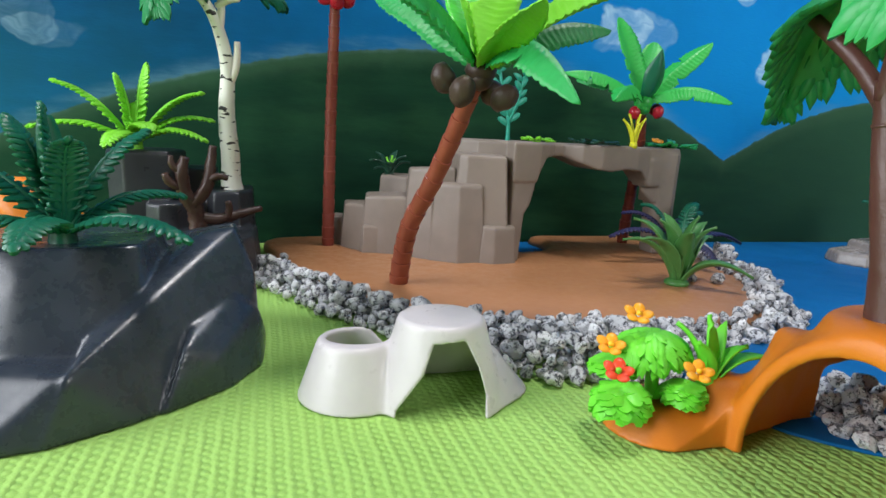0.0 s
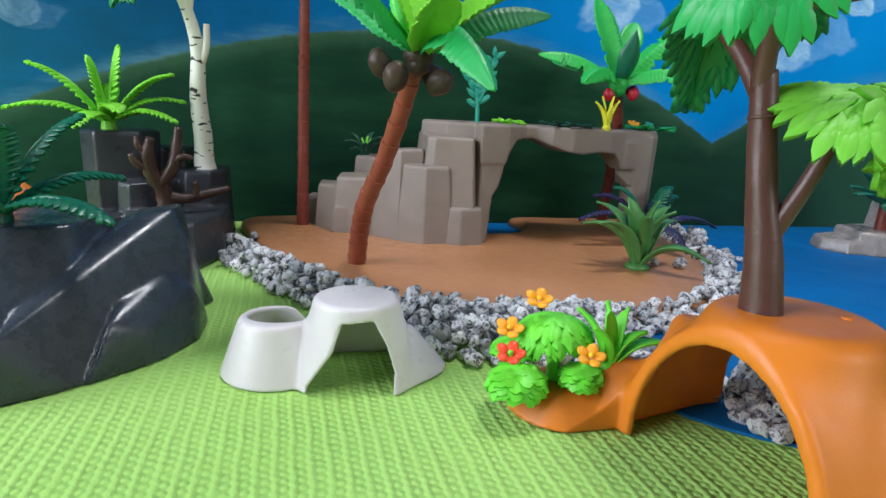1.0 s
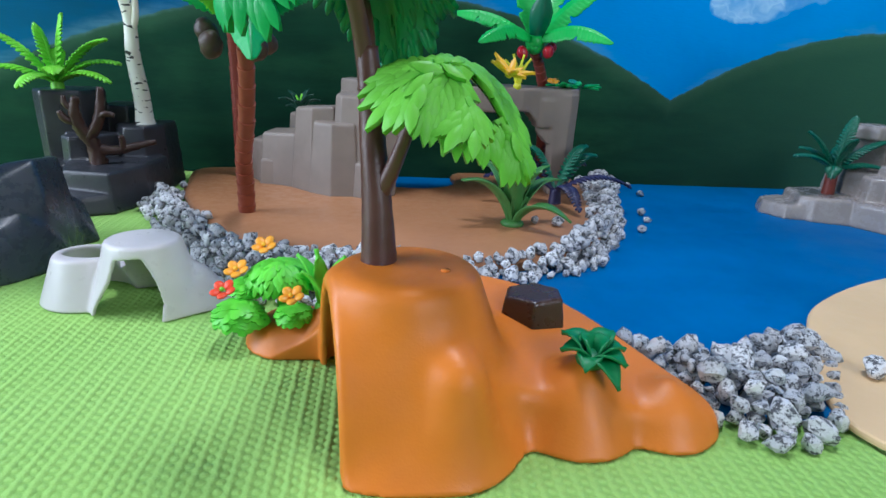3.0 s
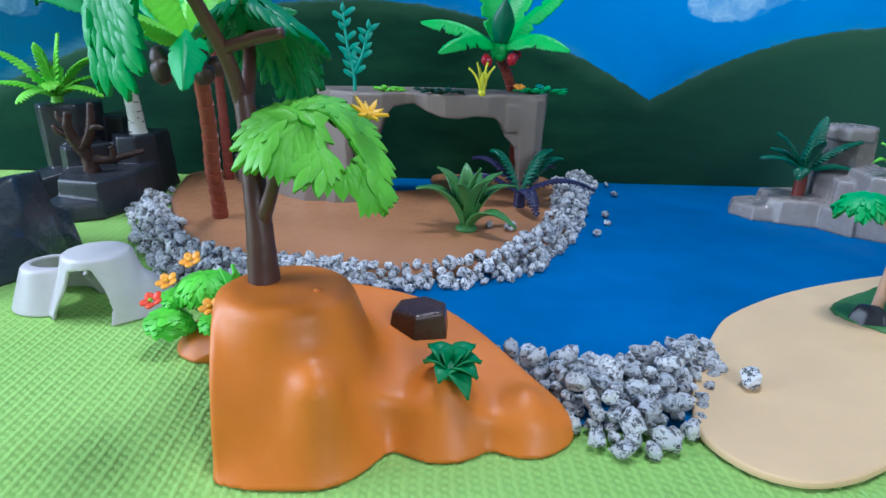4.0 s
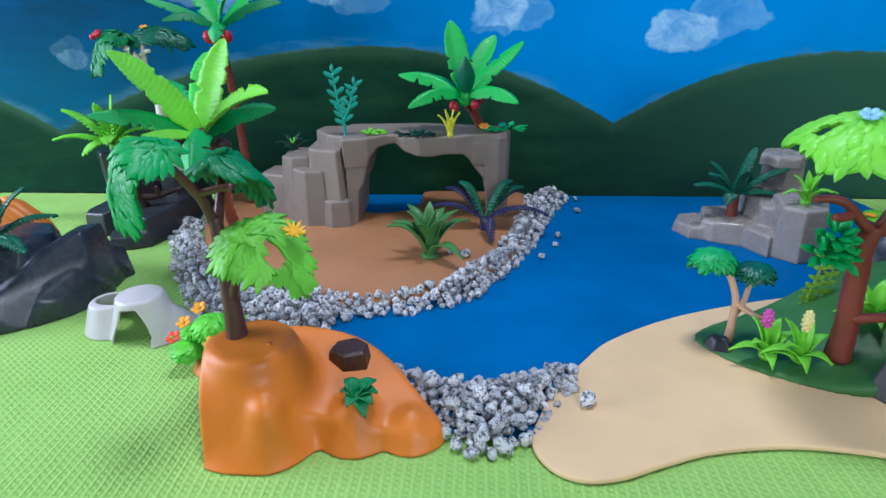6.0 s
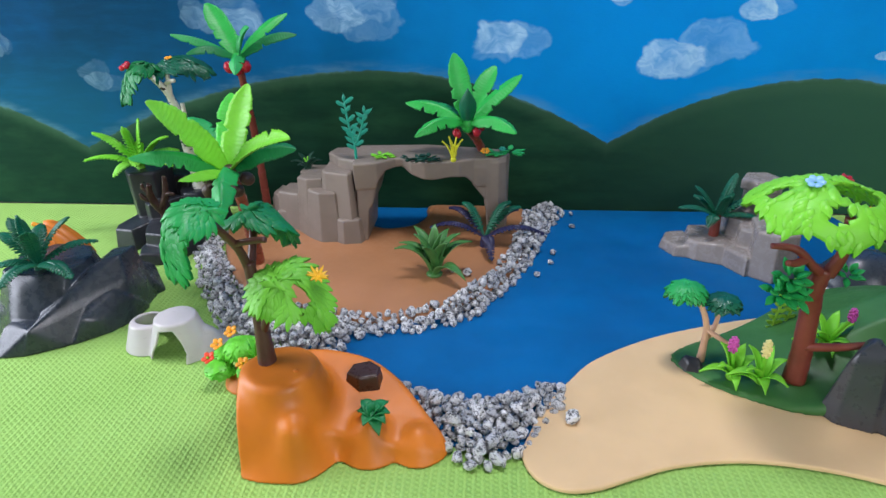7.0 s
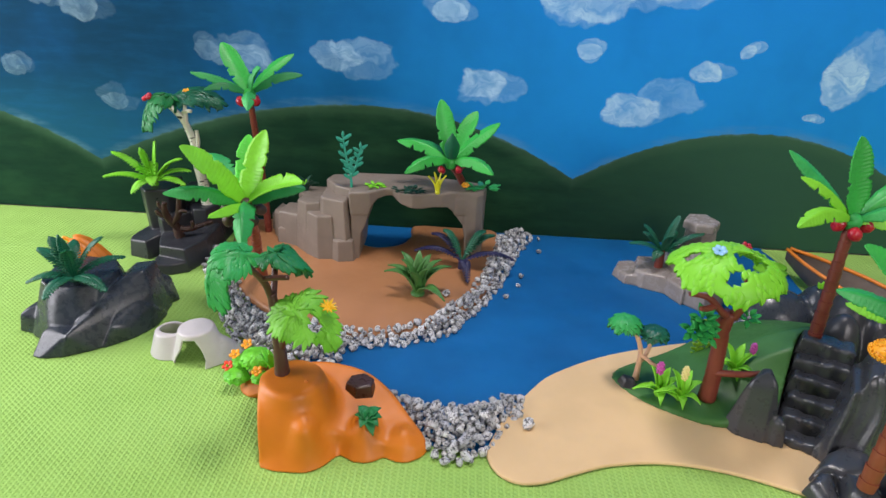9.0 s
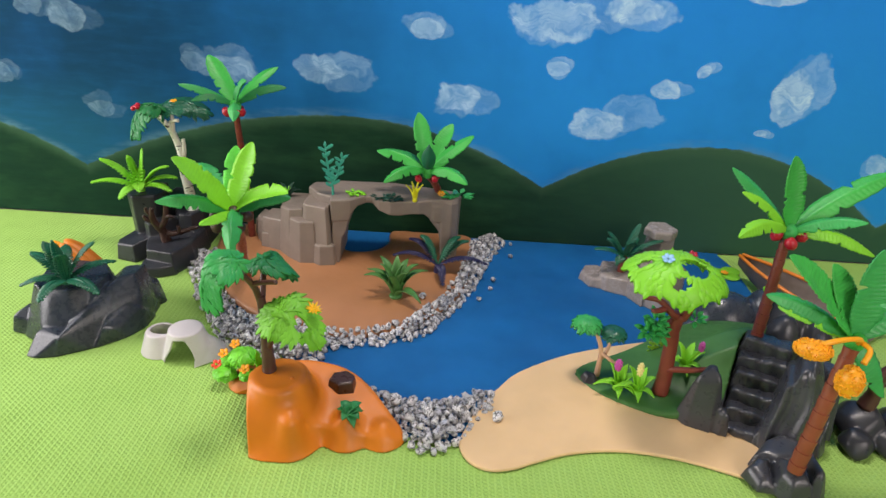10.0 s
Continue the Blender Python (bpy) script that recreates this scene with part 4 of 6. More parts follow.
def folds_field(g):
    """The tall boulder with deep upright folds."""
    x, y, z = g
    f = block(g, [(0.946, 0.444), (0.958, 0.425), (1.0, 0.41), (1.045, 0.425), (1.072, 0.485), (1.06, 0.545), (1.02, 0.552), (0.984, 0.508)], 0.128, 0.27, (0.12, 0.3), 0.012)
    run = (x * 0.86 - y * 0.5) * 255 + 10 * z + 0.9 * np.sin(z * 60)
    f = f + 0.0052 * np.abs(np.sin(run * 0.42)) + 0.0012 * np.sin(run * 1.7 + 1)
    f = smin(f, block(g, [(1.03, 0.46), (1.06, 0.45), (1.075, 0.5), (1.04, 0.53)], 0.095, 0.1, (0, 0), 0.008), 0.005)
    return np.maximum(f, 0.0056 - z)


def foot_field(g):
    """Low rounded rocks at the foot of the palm."""
    x, y, z = g
    f = None
    for pts, top, tilt in (([(0.915, 0.388), (0.925, 0.362), (0.945, 0.36), (0.955, 0.40), (0.935, 0.405)], 0.026, (0.1, 0.3)),
                           ([(0.94, 0.365), (0.95, 0.345), (0.98, 0.345), (0.985, 0.38), (0.95, 0.40)], 0.040, (0.1, 0.2)),
                           ([(0.97, 0.352), (0.985, 0.342), (1.0, 0.355), (1.0, 0.395), (0.975, 0.41)], 0.050, (-0.1, 0.1)),
                           ([(0.93, 0.405), (0.955, 0.385), (0.99, 0.385), (1.005, 0.42), (0.98, 0.44), (0.955, 0.43)], 0.034, (0.2, 0.1))):
        k = block(g, pts, top, 0.22, tilt, 0.010)
        f = k if f is None else smin(f, k, 0.003)
    return np.maximum(f, 0.0056 - z)


stair = thing("stair_rock", (0.97, 0.47, 0.0056), "dark grey plastic rock with steps and a folded boulder", "rock")
part("cheek_rock", surface(cheek_field, (0.86, 0.44, 0), (0.985, 0.60, 0.115), 0.0019), STAIR, stair)
part("folded_rock", surface(folds_field, (0.935, 0.40, 0), (1.085, 0.56, 0.165), 0.0019), STAIR, stair, "tall rock face with deep upright folds")
part("foot_rock", surface(foot_field, (0.905, 0.335, 0), (1.04, 0.455, 0.065), 0.0021), STAIR, stair)
climb, across = np.array([0.50, 0.866]), np.array([0.866, -0.50])
for k in range(6):
    c = np.array([0.944, 0.449]) + climb * 0.0182 * k
    lean = 0.003 * math.sin(k * 2.3)
    ring = [c - across * (0.027 + 0.0008 * k) - climb * lean, c + across * (0.027 + 0.0015 * k) + climb * lean, c + across * (0.027 + 0.0015 * k) + climb * 0.04, c - across * (0.027 + 0.0008 * k) + climb * 0.04]
    lo, hi = np.min(ring, 0), np.max(ring, 0)
    top = 0.0155 + 0.0158 * k
    dip = 0.06 * (-1) ** k

    def step_field(g):
        f = block(g, ring, top, 0.10, (dip, -0.08), 0.005, max(0.0056, top - 0.034))
        run = (g[0] * across[0] + g[1] * across[1]) * 330 + k * 1.7
        return f + 0.0007 * np.sin(run) + 0.0006 * np.sin(run * 0.37 + g[2] * 200)
    part("step", surface(step_field, (lo[0], lo[1], max(0.0, top - 0.04)), (hi[0], hi[1], top + 0.01), 0.0017), STAIR, stair)


def mound_rock(g, lumps):
    f = None
    for at, r in lumps:
        d = lump(g, at, r)
        f = d if f is None else smin(f, d, 0.006)
    return np.maximum(f, 0.0018 - g[2])


solid("boulder", surface(lambda g: mound_rock(g, [((1.02, 0.70, 0), (0.062, 0.05, 0.074)), ((1.072, 0.70, 0.0), (0.026, 0.035, 0.084)), ((0.972, 0.69, 0), (0.04, 0.035, 0.034))]), (0.92, 0.63, 0), (1.11, 0.76, 0.092), 0.0025),
      SLATE, "smooth dark grey plastic boulders behind the green isle", "rock", at=(1.0, 0.69, 0.0018))
solid("boulder", surface(lambda g: mound_rock(g, [((1.10, 0.67, 0), (0.03, 0.045, 0.088)), ((1.13, 0.64, 0.0), (0.03, 0.04, 0.07)), ((1.075, 0.63, 0), (0.03, 0.03, 0.08))]), (1.04, 0.58, 0), (1.17, 0.73, 0.095), 0.0025),
      BLACK, "charcoal plastic boulders beside the palm", "rock", at=(1.1, 0.65, 0.0018))
def rubble(g, lots):
    """Rough lumps with broken flat faces, side by side."""
    f = None
    for k, (at, r) in enumerate(lots):
        dice = random.Random(40 + k)
        corners = []
        for i in range(16):
            a, h = i * 2.4 + dice.uniform(-0.3, 0.3), 1 - 1.0 * i / 15
            q = math.sqrt(1 - h * h * 0.9)
            corners.append((at[0] + r[0] * q * math.cos(a), at[1] + r[1] * q * math.sin(a), at[2] + r[2] * h * dice.uniform(0.85, 1.1)))
        d = facets(g, corners, 0.005)
        f = d if f is None else smin(f, d, 0.003)
    return np.maximum(f, 0.0018 - g[2])


solid("boulder", surface(lambda g: rubble(g, [((1.105, 0.475, 0), (0.036, 0.04, 0.050)), ((1.085, 0.442, 0.0), (0.026, 0.024, 0.034)), ((1.128, 0.445, 0), (0.028, 0.024, 0.038)), ((1.16, 0.47, 0), (0.038, 0.04, 0.044))]), (1.05, 0.41, 0), (1.21, 0.53, 0.058), 0.0022),
      BLACK, "charcoal plastic rock holding a small dark tree", "rock", at=(1.1, 0.47, 0.0018))


# ---- palms ----
def palm(at, trunk, radii, rings, crown, leaves, label, bark=RUST, fruit=(), fruit_colour=RED, fruit_label="", fruit_size=(0.0075, 0.0075, 0.009), group="palms"):
    """Trunk with collars, torn leaves given as (tip, half width, bulge, material, fold), and fruit under the crown."""
    root = thing("palm_tree", at, label, "palm tree", group)
    part("trunk", tube(trunk, radii, 30, 10, rings, 0.14), bark, root, smooth=False)
    part("crown", join(ball(crown, (0.011, 0.011, 0.010), 2), ball((crown[0], crown[1], crown[2] - 0.006), (0.009, 0.009, 0.008), 2)), leaves[0][3] if fruit_colour is RED else COCOA, root)
    for k, (tip, w, bulge, material, fold) in enumerate(leaves):
        b, e = np.array(crown, float), np.array(tip, float)
        mid = (b + e) / 2 + np.array((0, 0, bulge))
        up = (0, -0.55, 1)
        part("leaf", blade(b, mid, e, banana(w * 0.98, seed=k * 7 + len(leaves)), 60, 8, fold * 1.7, 0.0015, up, ripple=0.0009, ribs=21), material, root)
    for k, off in enumerate(fruit):
        c = np.array(crown) + np.array(off)
        part("fruit", ball(c, fruit_size, 3, (20 * k, 35 * (k % 3) - 30, 0), 0.12, k), fruit_colour, root, fruit_label)
    return root


palm((0.222, 0.778, 0.0125), [(0.222, 0.778, 0.0118), (0.2235, 0.772, 0.04), (0.2265, 0.757, 0.07), (0.236, 0.732, 0.105), (0.244, 0.705, 0.145), (0.249, 0.682, 0.178)], (0.0083, 0.0078, 0.0070, 0.0062), 13, (0.250, 0.675, 0.185),
     [((0.192, 0.632, 0.278), 0.0182, 0.012, LIME, 0.12), ((0.278, 0.705, 0.282), 0.0185, 0.004, LIME, 0.15), ((0.243, 0.735, 0.266), 0.017, 0.004, GRASS, 0.15), ((0.345, 0.625, 0.238), 0.0175, 0.018, LIME, 0.25),
      ((0.338, 0.662, 0.216), 0.018, 0.03, JADE, -0.3), ((0.168, 0.614, 0.221), 0.018, 0.03, GREEN, -0.35), ((0.244, 0.570, 0.211), 0.015, 0.012, LIME, -0.3), ((0.274, 0.580, 0.162), 0.019, 0.052, GREEN, -0.4),
      ((0.185, 0.73, 0.238), 0.018, 0.02, GREEN, -0.2)],
     "leaning brown palm with lime and green leaves and coconuts", RUST,
     [(-0.026, -0.002, -0.007), (-0.019, -0.021, -0.016), (0.012, -0.015, -0.018), (0.014, 0.014, -0.013)], COCOA, "dark brown coconut", (0.0082, 0.0082, 0.0104))
palm((0.179, 0.952, 0.0125), [(0.179, 0.952, 0.0118), (0.1795, 0.950, 0.08), (0.18, 0.945, 0.16), (0.1805, 0.934, 0.22), (0.181, 0.927, 0.272)], (0.0068, 0.006, 0.0056, 0.005), 20, (0.181, 0.926, 0.279),
     [((0.130, 0.962, 0.356), 0.017, 0.008, PALM, 0.15), ((0.246, 0.985, 0.338), 0.013, 0.022, PALM, -0.2), ((0.270, 0.942, 0.311), 0.014, 0.03, JADE, -0.3), ((0.104, 0.885, 0.320), 0.012, 0.018, GREEN, -0.3),
      ((0.122, 0.885, 0.293), 0.013, 0.03, JADE, -0.3), ((0.196, 0.868, 0.266), 0.014, 0.03, GREEN, -0.35), ((0.21, 0.91, 0.325), 0.014, 0.012, GREEN, 0.2)],
     "tall straight red-brown palm with green leaves and red fruit", RUSTD, [(-0.012, -0.01, -0.010), (0.012, -0.006, -0.010), (0.004, 0.012, -0.010), (0.0, -0.012, -0.014)])
young = palm((0.561, 0.955, 0.0125), [(0.561, 0.956, 0.0118), (0.559, 0.945, 0.07), (0.551, 0.926, 0.125), (0.538, 0.908, 0.16), (0.5255, 0.893, 0.179)], (0.007, 0.0065, 0.0062, 0.0056), 14, (0.5255, 0.890, 0.187),
     [((0.505, 0.925, 0.283), 0.017, 0.004, PALM, 0.15), ((0.567, 0.938, 0.262), 0.015, 0.012, PALM, 0.1), ((0.603, 0.882, 0.258), 0.015, 0.012, PALM, -0.2), ((0.595, 0.829, 0.188), 0.017, 0.034, PALM, -0.35),
      ((0.453, 0.833, 0.183), 0.0155, 0.034, PALM, -0.35), ((0.433, 0.908, 0.215), 0.016, 0.026, PALM, -0.3), ((0.46, 0.93, 0.21), 0.013, 0.02, GREEN, -0.3)],
     "red-brown palm with bright green leaves behind the rock arch", RUSTD, [(-0.015, -0.008, -0.012), (0.014, -0.010, -0.010), (0.02, 0.004, -0.006)], fruit_size=(0.0062, 0.0062, 0.0075))
part("leaf", blade((0.5255, 0.886, 0.19), (0.527, 0.866, 0.205), (0.527, 0.868, 0.243), sword(0.0145, 0.6), 16, 6, 0.5, 0.0015, (0, 1, 0.3)), DEEP, young, "cupped dark green young leaf")
palm((0.988, 0.553, 0.098), [(0.988, 0.553, 0.09), (0.991, 0.560, 0.14), (0.995, 0.569, 0.19), (0.999, 0.577, 0.230)], (0.0080, 0.0072, 0.0066, 0.006), 12, (1.0, 0.578, 0.239),
     [((0.912, 0.590, 0.316), 0.014, 0.012, GREEN, -0.2), ((0.983, 0.586, 0.336), 0.017, 0.004, PALM, 0.15), ((1.128, 0.60, 0.318), 0.016, 0.02, PALM, -0.2), ((1.112, 0.565, 0.215), 0.014, 0.03, LIME, -0.3), ((0.912, 0.530, 0.248), 0.014, 0.034, LIME, -0.35),
      ((0.925, 0.575, 0.29), 0.011, 0.02, LIME, -0.25), ((1.06, 0.53, 0.275), 0.013, 0.02, GREEN, -0.3)],
     "leaning red-brown palm with green leaves on the stair rock", RUSTD, [(0.0, -0.012, -0.012), (-0.014, 0.0, -0.006), (0.018, 0.0, -0.007)])
date = palm((0.959, 0.365, 0.050), [(0.959, 0.365, 0.040), (0.965, 0.371, 0.09), (0.973, 0.379, 0.145), (0.983, 0.388, 0.192)], (0.0085, 0.0080, 0.0074, 0.007), 10, (0.986, 0.391, 0.200),
     [((0.895, 0.400, 0.289), 0.018, 0.012, PALM, 0.12), ((0.952, 0.415, 0.275), 0.017, 0.004, PALM, 0.12), ((0.985, 0.400, 0.300), 0.019, 0.004, GREEN, 0.12), ((0.885, 0.40, 0.244), 0.014, 0.022, GREEN, -0.3), ((1.028, 0.375, 0.140), 0.020, 0.03, GREEN, -0.3),
      ((1.07, 0.40, 0.27), 0.018, 0.02, GREEN, -0.2), ((0.93, 0.445, 0.205), 0.014, 0.02, LIME, -0.3)],
     "red-brown palm with hanging orange fruit clusters on the stair rock", RUST)
for k, (stalk, c, r) in enumerate(((((0.985, 0.385, 0.200), (0.972, 0.370, 0.215), (0.950, 0.364, 0.217), (0.930, 0.362, 0.212)), (0.924, 0.362, 0.206), (0.018, 0.015, 0.0085)),
                                   (((0.986, 0.383, 0.203), (0.984, 0.366, 0.205), (0.976, 0.358, 0.194)), (0.970, 0.358, 0.172), (0.0125, 0.0125, 0.018)))):
    beads = [ball(c, r, 2)]
    rnd = random.Random(k)
    for i in range(260):
        a, b = rnd.uniform(0, 2 * math.pi), math.acos(rnd.uniform(-1, 1))
        q = (math.cos(a) * math.sin(b), math.sin(a) * math.sin(b), math.cos(b))
        beads.append(ball([c[j] + r[j] * q[j] for j in range(3)], (0.0013,) * 3, 1))
    cluster = part("date_fruit", join(*beads), AMBER, date, "knobbly orange date cluster")
    part("stalk", tube(stalk, (0.003, 0.0026, 0.003), 8, 5), AMBER, cluster)


# ---- leafy trees ----
def dome(c, r, holes, seed, leaf, droop=1.55, blunt=False):
    """A broad moulded crown: a bowed shell with openings under overlapping leaves that droop at the rim."""
    rnd = random.Random(seed)
    geoms = []
    rows, per = 18, 44
    v, f = [], []
    ok = {}

    def rim(a):
        return (droop(a) if callable(droop) else droop) * (1 + 0.07 * math.sin(3 * a + 1) + 0.06 * math.sin(5 * a + seed) + 0.06 * math.sin(8 * a + 2))
    for layer in (1.0, 0.955):
        for i in range(rows + 1):
            for k in range(per):
                a = 2 * math.pi * k / per
                b = rim(a) * i / rows
                v.append((c[0] + r[0] * layer * math.sin(b) * math.cos(a), c[1] + r[1] * layer * math.sin(b) * math.sin(a), c[2] + r[2] * layer * math.cos(b)))
    n = (rows + 1) * per

    def open_at(a, b):
        x, y = b * math.cos(a), b * math.sin(a)
        return any((x - hx) ** 2 + (y - hy) ** 2 < hr * hr for hx, hy, hr in holes)
    for i in range(rows):
        for k in range(per):
            a = 2 * math.pi * (k + 0.5) / per
            ok[i, k] = not open_at(a, rim(a) * (i + 0.5) / rows)
    for (i, k), good in ok.items():
        if not good:
            continue
        j = (k + 1) % per
        q = [i * per + k, i * per + j, (i + 1) * per + j, (i + 1) * per + k]
        f.append(q[::-1])
        f.append([w + n for w in q])
        for m, (a, b) in (((i - 1, k), (q[0], q[1])), ((i + 1, k), (q[2], q[3])), ((i, (k - 1) % per), (q[3], q[0])), ((i, j), (q[1], q[2]))):
            if not ok.get(m, m[0] < 0):
                f.append([a, b, b + n, a + n])
    geoms.append((np.array(v), f))
    for i in range(1, 12):
        for k in range(5 + 2 * i):
            a = 2 * math.pi * (k + rnd.uniform(-0.3, 0.3)) / (5 + 2 * i)
            b = rim(a) * (i - 0.6 + rnd.uniform(-0.3, 0.3)) / 11.5
            if open_at(a, b) or open_at(a, b + 0.12):
                continue
            nor = np.array((math.sin(b) * math.cos(a) / r[0], math.sin(b) * math.sin(a) / r[1], math.cos(b) / r[2]))
            nor /= np.linalg.norm(nor)
            p = np.array((c[0] + r[0] * math.sin(b) * math.cos(a), c[1] + r[1] * math.sin(b) * math.sin(a), c[2] + r[2] * math.cos(b)))
            down = np.array((r[0] * math.cos(b) * math.cos(a), r[1] * math.cos(b) * math.sin(a), -r[2] * math.sin(b)))
            turn = np.cross(nor, down) * rnd.uniform(-0.55, 0.55) - nor * 0.1 * np.linalg.norm(down)
            geoms.append(leaflet(p - down * 0.05, down + turn, nor, leaf * rnd.uniform(0.85, 1.3), leaf * (0.34 if blunt else 0.27), leaf * (0.14 if blunt else 0.2), blunt))
    return join(*geoms)


def facing(way, far, near):
    """The droop of a crown: far towards the angle way (degrees), near on the other side."""
    return lambda a: near + (far - near) * (0.5 + 0.5 * math.cos(a - math.radians(way)))


tree = thing("tree", (0.3535, 0.453, 0.074), "dark brown toy tree with drooping green sprays on the orange hill", "tree")
trunk = part("trunk", tube([(0.3535, 0.4535, 0.072), (0.3525, 0.457, 0.10), (0.3505, 0.4615, 0.125), (0.349, 0.465, 0.15), (0.347, 0.467, 0.172)], (0.0090, 0.0072, 0.0062, 0.0056, 0.005), 18, 6, bumps=0.03), BARK, tree)
part("branch", tube([(0.354, 0.457, 0.108), (0.361, 0.453, 0.125), (0.367, 0.450, 0.143), (0.372, 0.449, 0.158)], (0.0045, 0.0034, 0.003, 0.0028), 12, 5), BARK, trunk)
part("branch", tube([(0.3465, 0.467, 0.164), (0.343, 0.462, 0.186), (0.338, 0.452, 0.204), (0.334, 0.442, 0.218), (0.328, 0.436, 0.226)], (0.0042, 0.0036, 0.0032, 0.0028), 12, 5), BARK, trunk)
part("branch", tube([(0.3475, 0.468, 0.163), (0.3465, 0.482, 0.180), (0.344, 0.497, 0.194), (0.342, 0.508, 0.204)], (0.0042, 0.0036, 0.0033, 0.003), 12, 5), BARK, trunk)
part("branch", tube([(0.341, 0.459, 0.193), (0.358, 0.455, 0.198), (0.372, 0.451, 0.201)], (0.0032, 0.0029, 0.0026), 10, 4), BARK, trunk)
part("collar", tube([(0.3487, 0.4655, 0.1535), (0.3486, 0.4656, 0.1548)], (0.0059, 0.0059), 16, 1), BARK, trunk, "thin joint ring")
part("foliage", spray((0.338, 0.440, 0.231), (0.300, 0.424, 0.256), (0.299, 0.424, 0.184), 0.0245, -0.35, 20, 11, 0.0112, (-0.4, -0.4, 1), 3, None, 0.45, 1.4), GREEN, tree, "drooping mid-green leaf spray")
part("foliage", spray((0.350, 0.462, 0.216), (0.356, 0.508, 0.230), (0.363, 0.535, 0.163), 0.032, -0.55, 20, 14, 0.0106, (0.05, 0.1, 1), 4, None, 0.12), JADE, tree, "drooping jade green leaf spray")
lime = part("foliage", spray((0.367, 0.431, 0.149), (0.385, 0.456, 0.192), (0.416, 0.443, 0.125), 0.030, -0.42, 21, 15, 0.0106, (0.05, -0.55, 1), 5, (0.70, 0.36, 0.15, 0.46), 0.22, 0.0, 0.32), LEAF, tree, "leaf green spray with a gap")
part("flower", star((0.410, 0.457, 0.1635), 0.0115, 11, (0.3, -0.3, 1), 0.3), FLOWER, lime, "yellow star flower")

birch = thing("birch_tree", (0.079, 0.926, 0.0765), "white birch toy tree with black marks on the column rock", "tree")
stem = part("trunk", tube([(0.0795, 0.926, 0.074), (0.079, 0.926, 0.086), (0.0785, 0.924, 0.115), (0.076, 0.920, 0.15), (0.078, 0.915, 0.19), (0.072, 0.91, 0.225), (0.060, 0.905, 0.25), (0.042, 0.90, 0.268), (0.034, 0.897, 0.274)], (0.0118, 0.0094, 0.0084, 0.0066, 0.0052, 0.0042, 0.0036), 14, 6, bumps=0.05), BIRCH, birch)
part("branch", tube([(0.078, 0.916, 0.175), (0.086, 0.912, 0.195), (0.0875, 0.910, 0.218)], (0.0042, 0.0036, 0.003), 10, 4), IVORY, stem)
part("branch", tube([(0.071, 0.909, 0.222), (0.074, 0.908, 0.245), (0.073, 0.912, 0.27)], (0.0042, 0.0036, 0.003), 10, 4), IVORY, stem)
part("branch", tube([(0.070, 0.908, 0.248), (0.082, 0.900, 0.253), (0.090, 0.896, 0.254)], (0.0032, 0.003, 0.0028), 10, 4), IVORY, stem)
part("foliage", spray((0.056, 0.905, 0.276), (0.026, 0.890, 0.296), (0.020, 0.868, 0.232), 0.024, -0.4, 14, 9, 0.0115, (-0.4, -0.4, 1), 8), JADE, birch, "drooping green leaf spray")
part("foliage", spray((0.050, 0.92, 0.270), (0.09, 0.925, 0.298), (0.128, 0.93, 0.262), 0.026, -0.35, 14, 9, 0.0115, (0.1, -0.3, 1), 9), DEEP, birch, "dark green leaf spray")
part("berry", join(*[ball((0.024 + 0.004 * a, 0.887 + 0.003 * b, 0.277 + 0.003 * c), (0.0042,) * 3, 2) for a, b, c in ((0, 0, 0), (1, 0.5, 1), (1.2, -1, 0.2), (-0.8, -0.6, -0.8))]), RED, birch, "red berry cluster")
part("flower", flower((0.080, 0.912, 0.284), 0.006, 5, (0, -0.3, 1)), AMBER, birch)

big = thing("tree", (0.869, 0.536, 0.024), "red-brown toy tree with a lime green canopy on the isle", "tree")
bole = part("trunk", tube([(0.860, 0.516, 0.02), (0.860, 0.517, 0.06), (0.858, 0.518, 0.10), (0.854, 0.517, 0.125), (0.858, 0.514, 0.146)], (0.0108, 0.0092, 0.0086, 0.0105, 0.0072), 18, 6, bumps=0.07), RUSTD, big)
part("branch", tube([(0.860, 0.516, 0.138), (0.845, 0.508, 0.150), (0.826, 0.507, 0.168), (0.805, 0.51, 0.170)], (0.0052, 0.0042, 0.0036, 0.0026), 12, 5), RUSTD, bole)
part("branch", tube([(0.836, 0.507, 0.158), (0.824, 0.500, 0.158), (0.815, 0.496, 0.160)], (0.004, 0.0036, 0.0026), 10, 4), RUSTD, bole)
part("branch", tube([(0.862, 0.514, 0.14), (0.868, 0.510, 0.165), (0.862, 0.505, 0.20)], (0.0065, 0.005, 0.004), 12, 5), RUSTD, bole)
part("branch", tube([(0.860, 0.512, 0.062), (0.882, 0.498, 0.072), (0.905, 0.494, 0.078)], (0.0045, 0.004, 0.003), 12, 5), RUSTD, bole)


crown = part("foliage", dome((0.825, 0.488, 0.197), (0.064, 0.052, 0.042), ((-0.62, -0.1, 0.16), (-0.2, 0.62, 0.2), (0.28, -0.35, 0.3), (0.6, 0.1, 0.22), (-0.1, -0.85, 0.2)), 2, 0.0132, facing(-55, 1.42, 1.0)), LIME, big, "lime green leaf canopy with gaps")
part("flower", flower((0.811, 0.478, 0.240), 0.0075, 6, (-0.2, -0.4, 1)), SKYB, crown, "pale blue flower")
part("flower", flower((0.853, 0.510, 0.232), 0.0058, 5, (0.2, -0.3, 1)), RED, crown, "dark red flower")


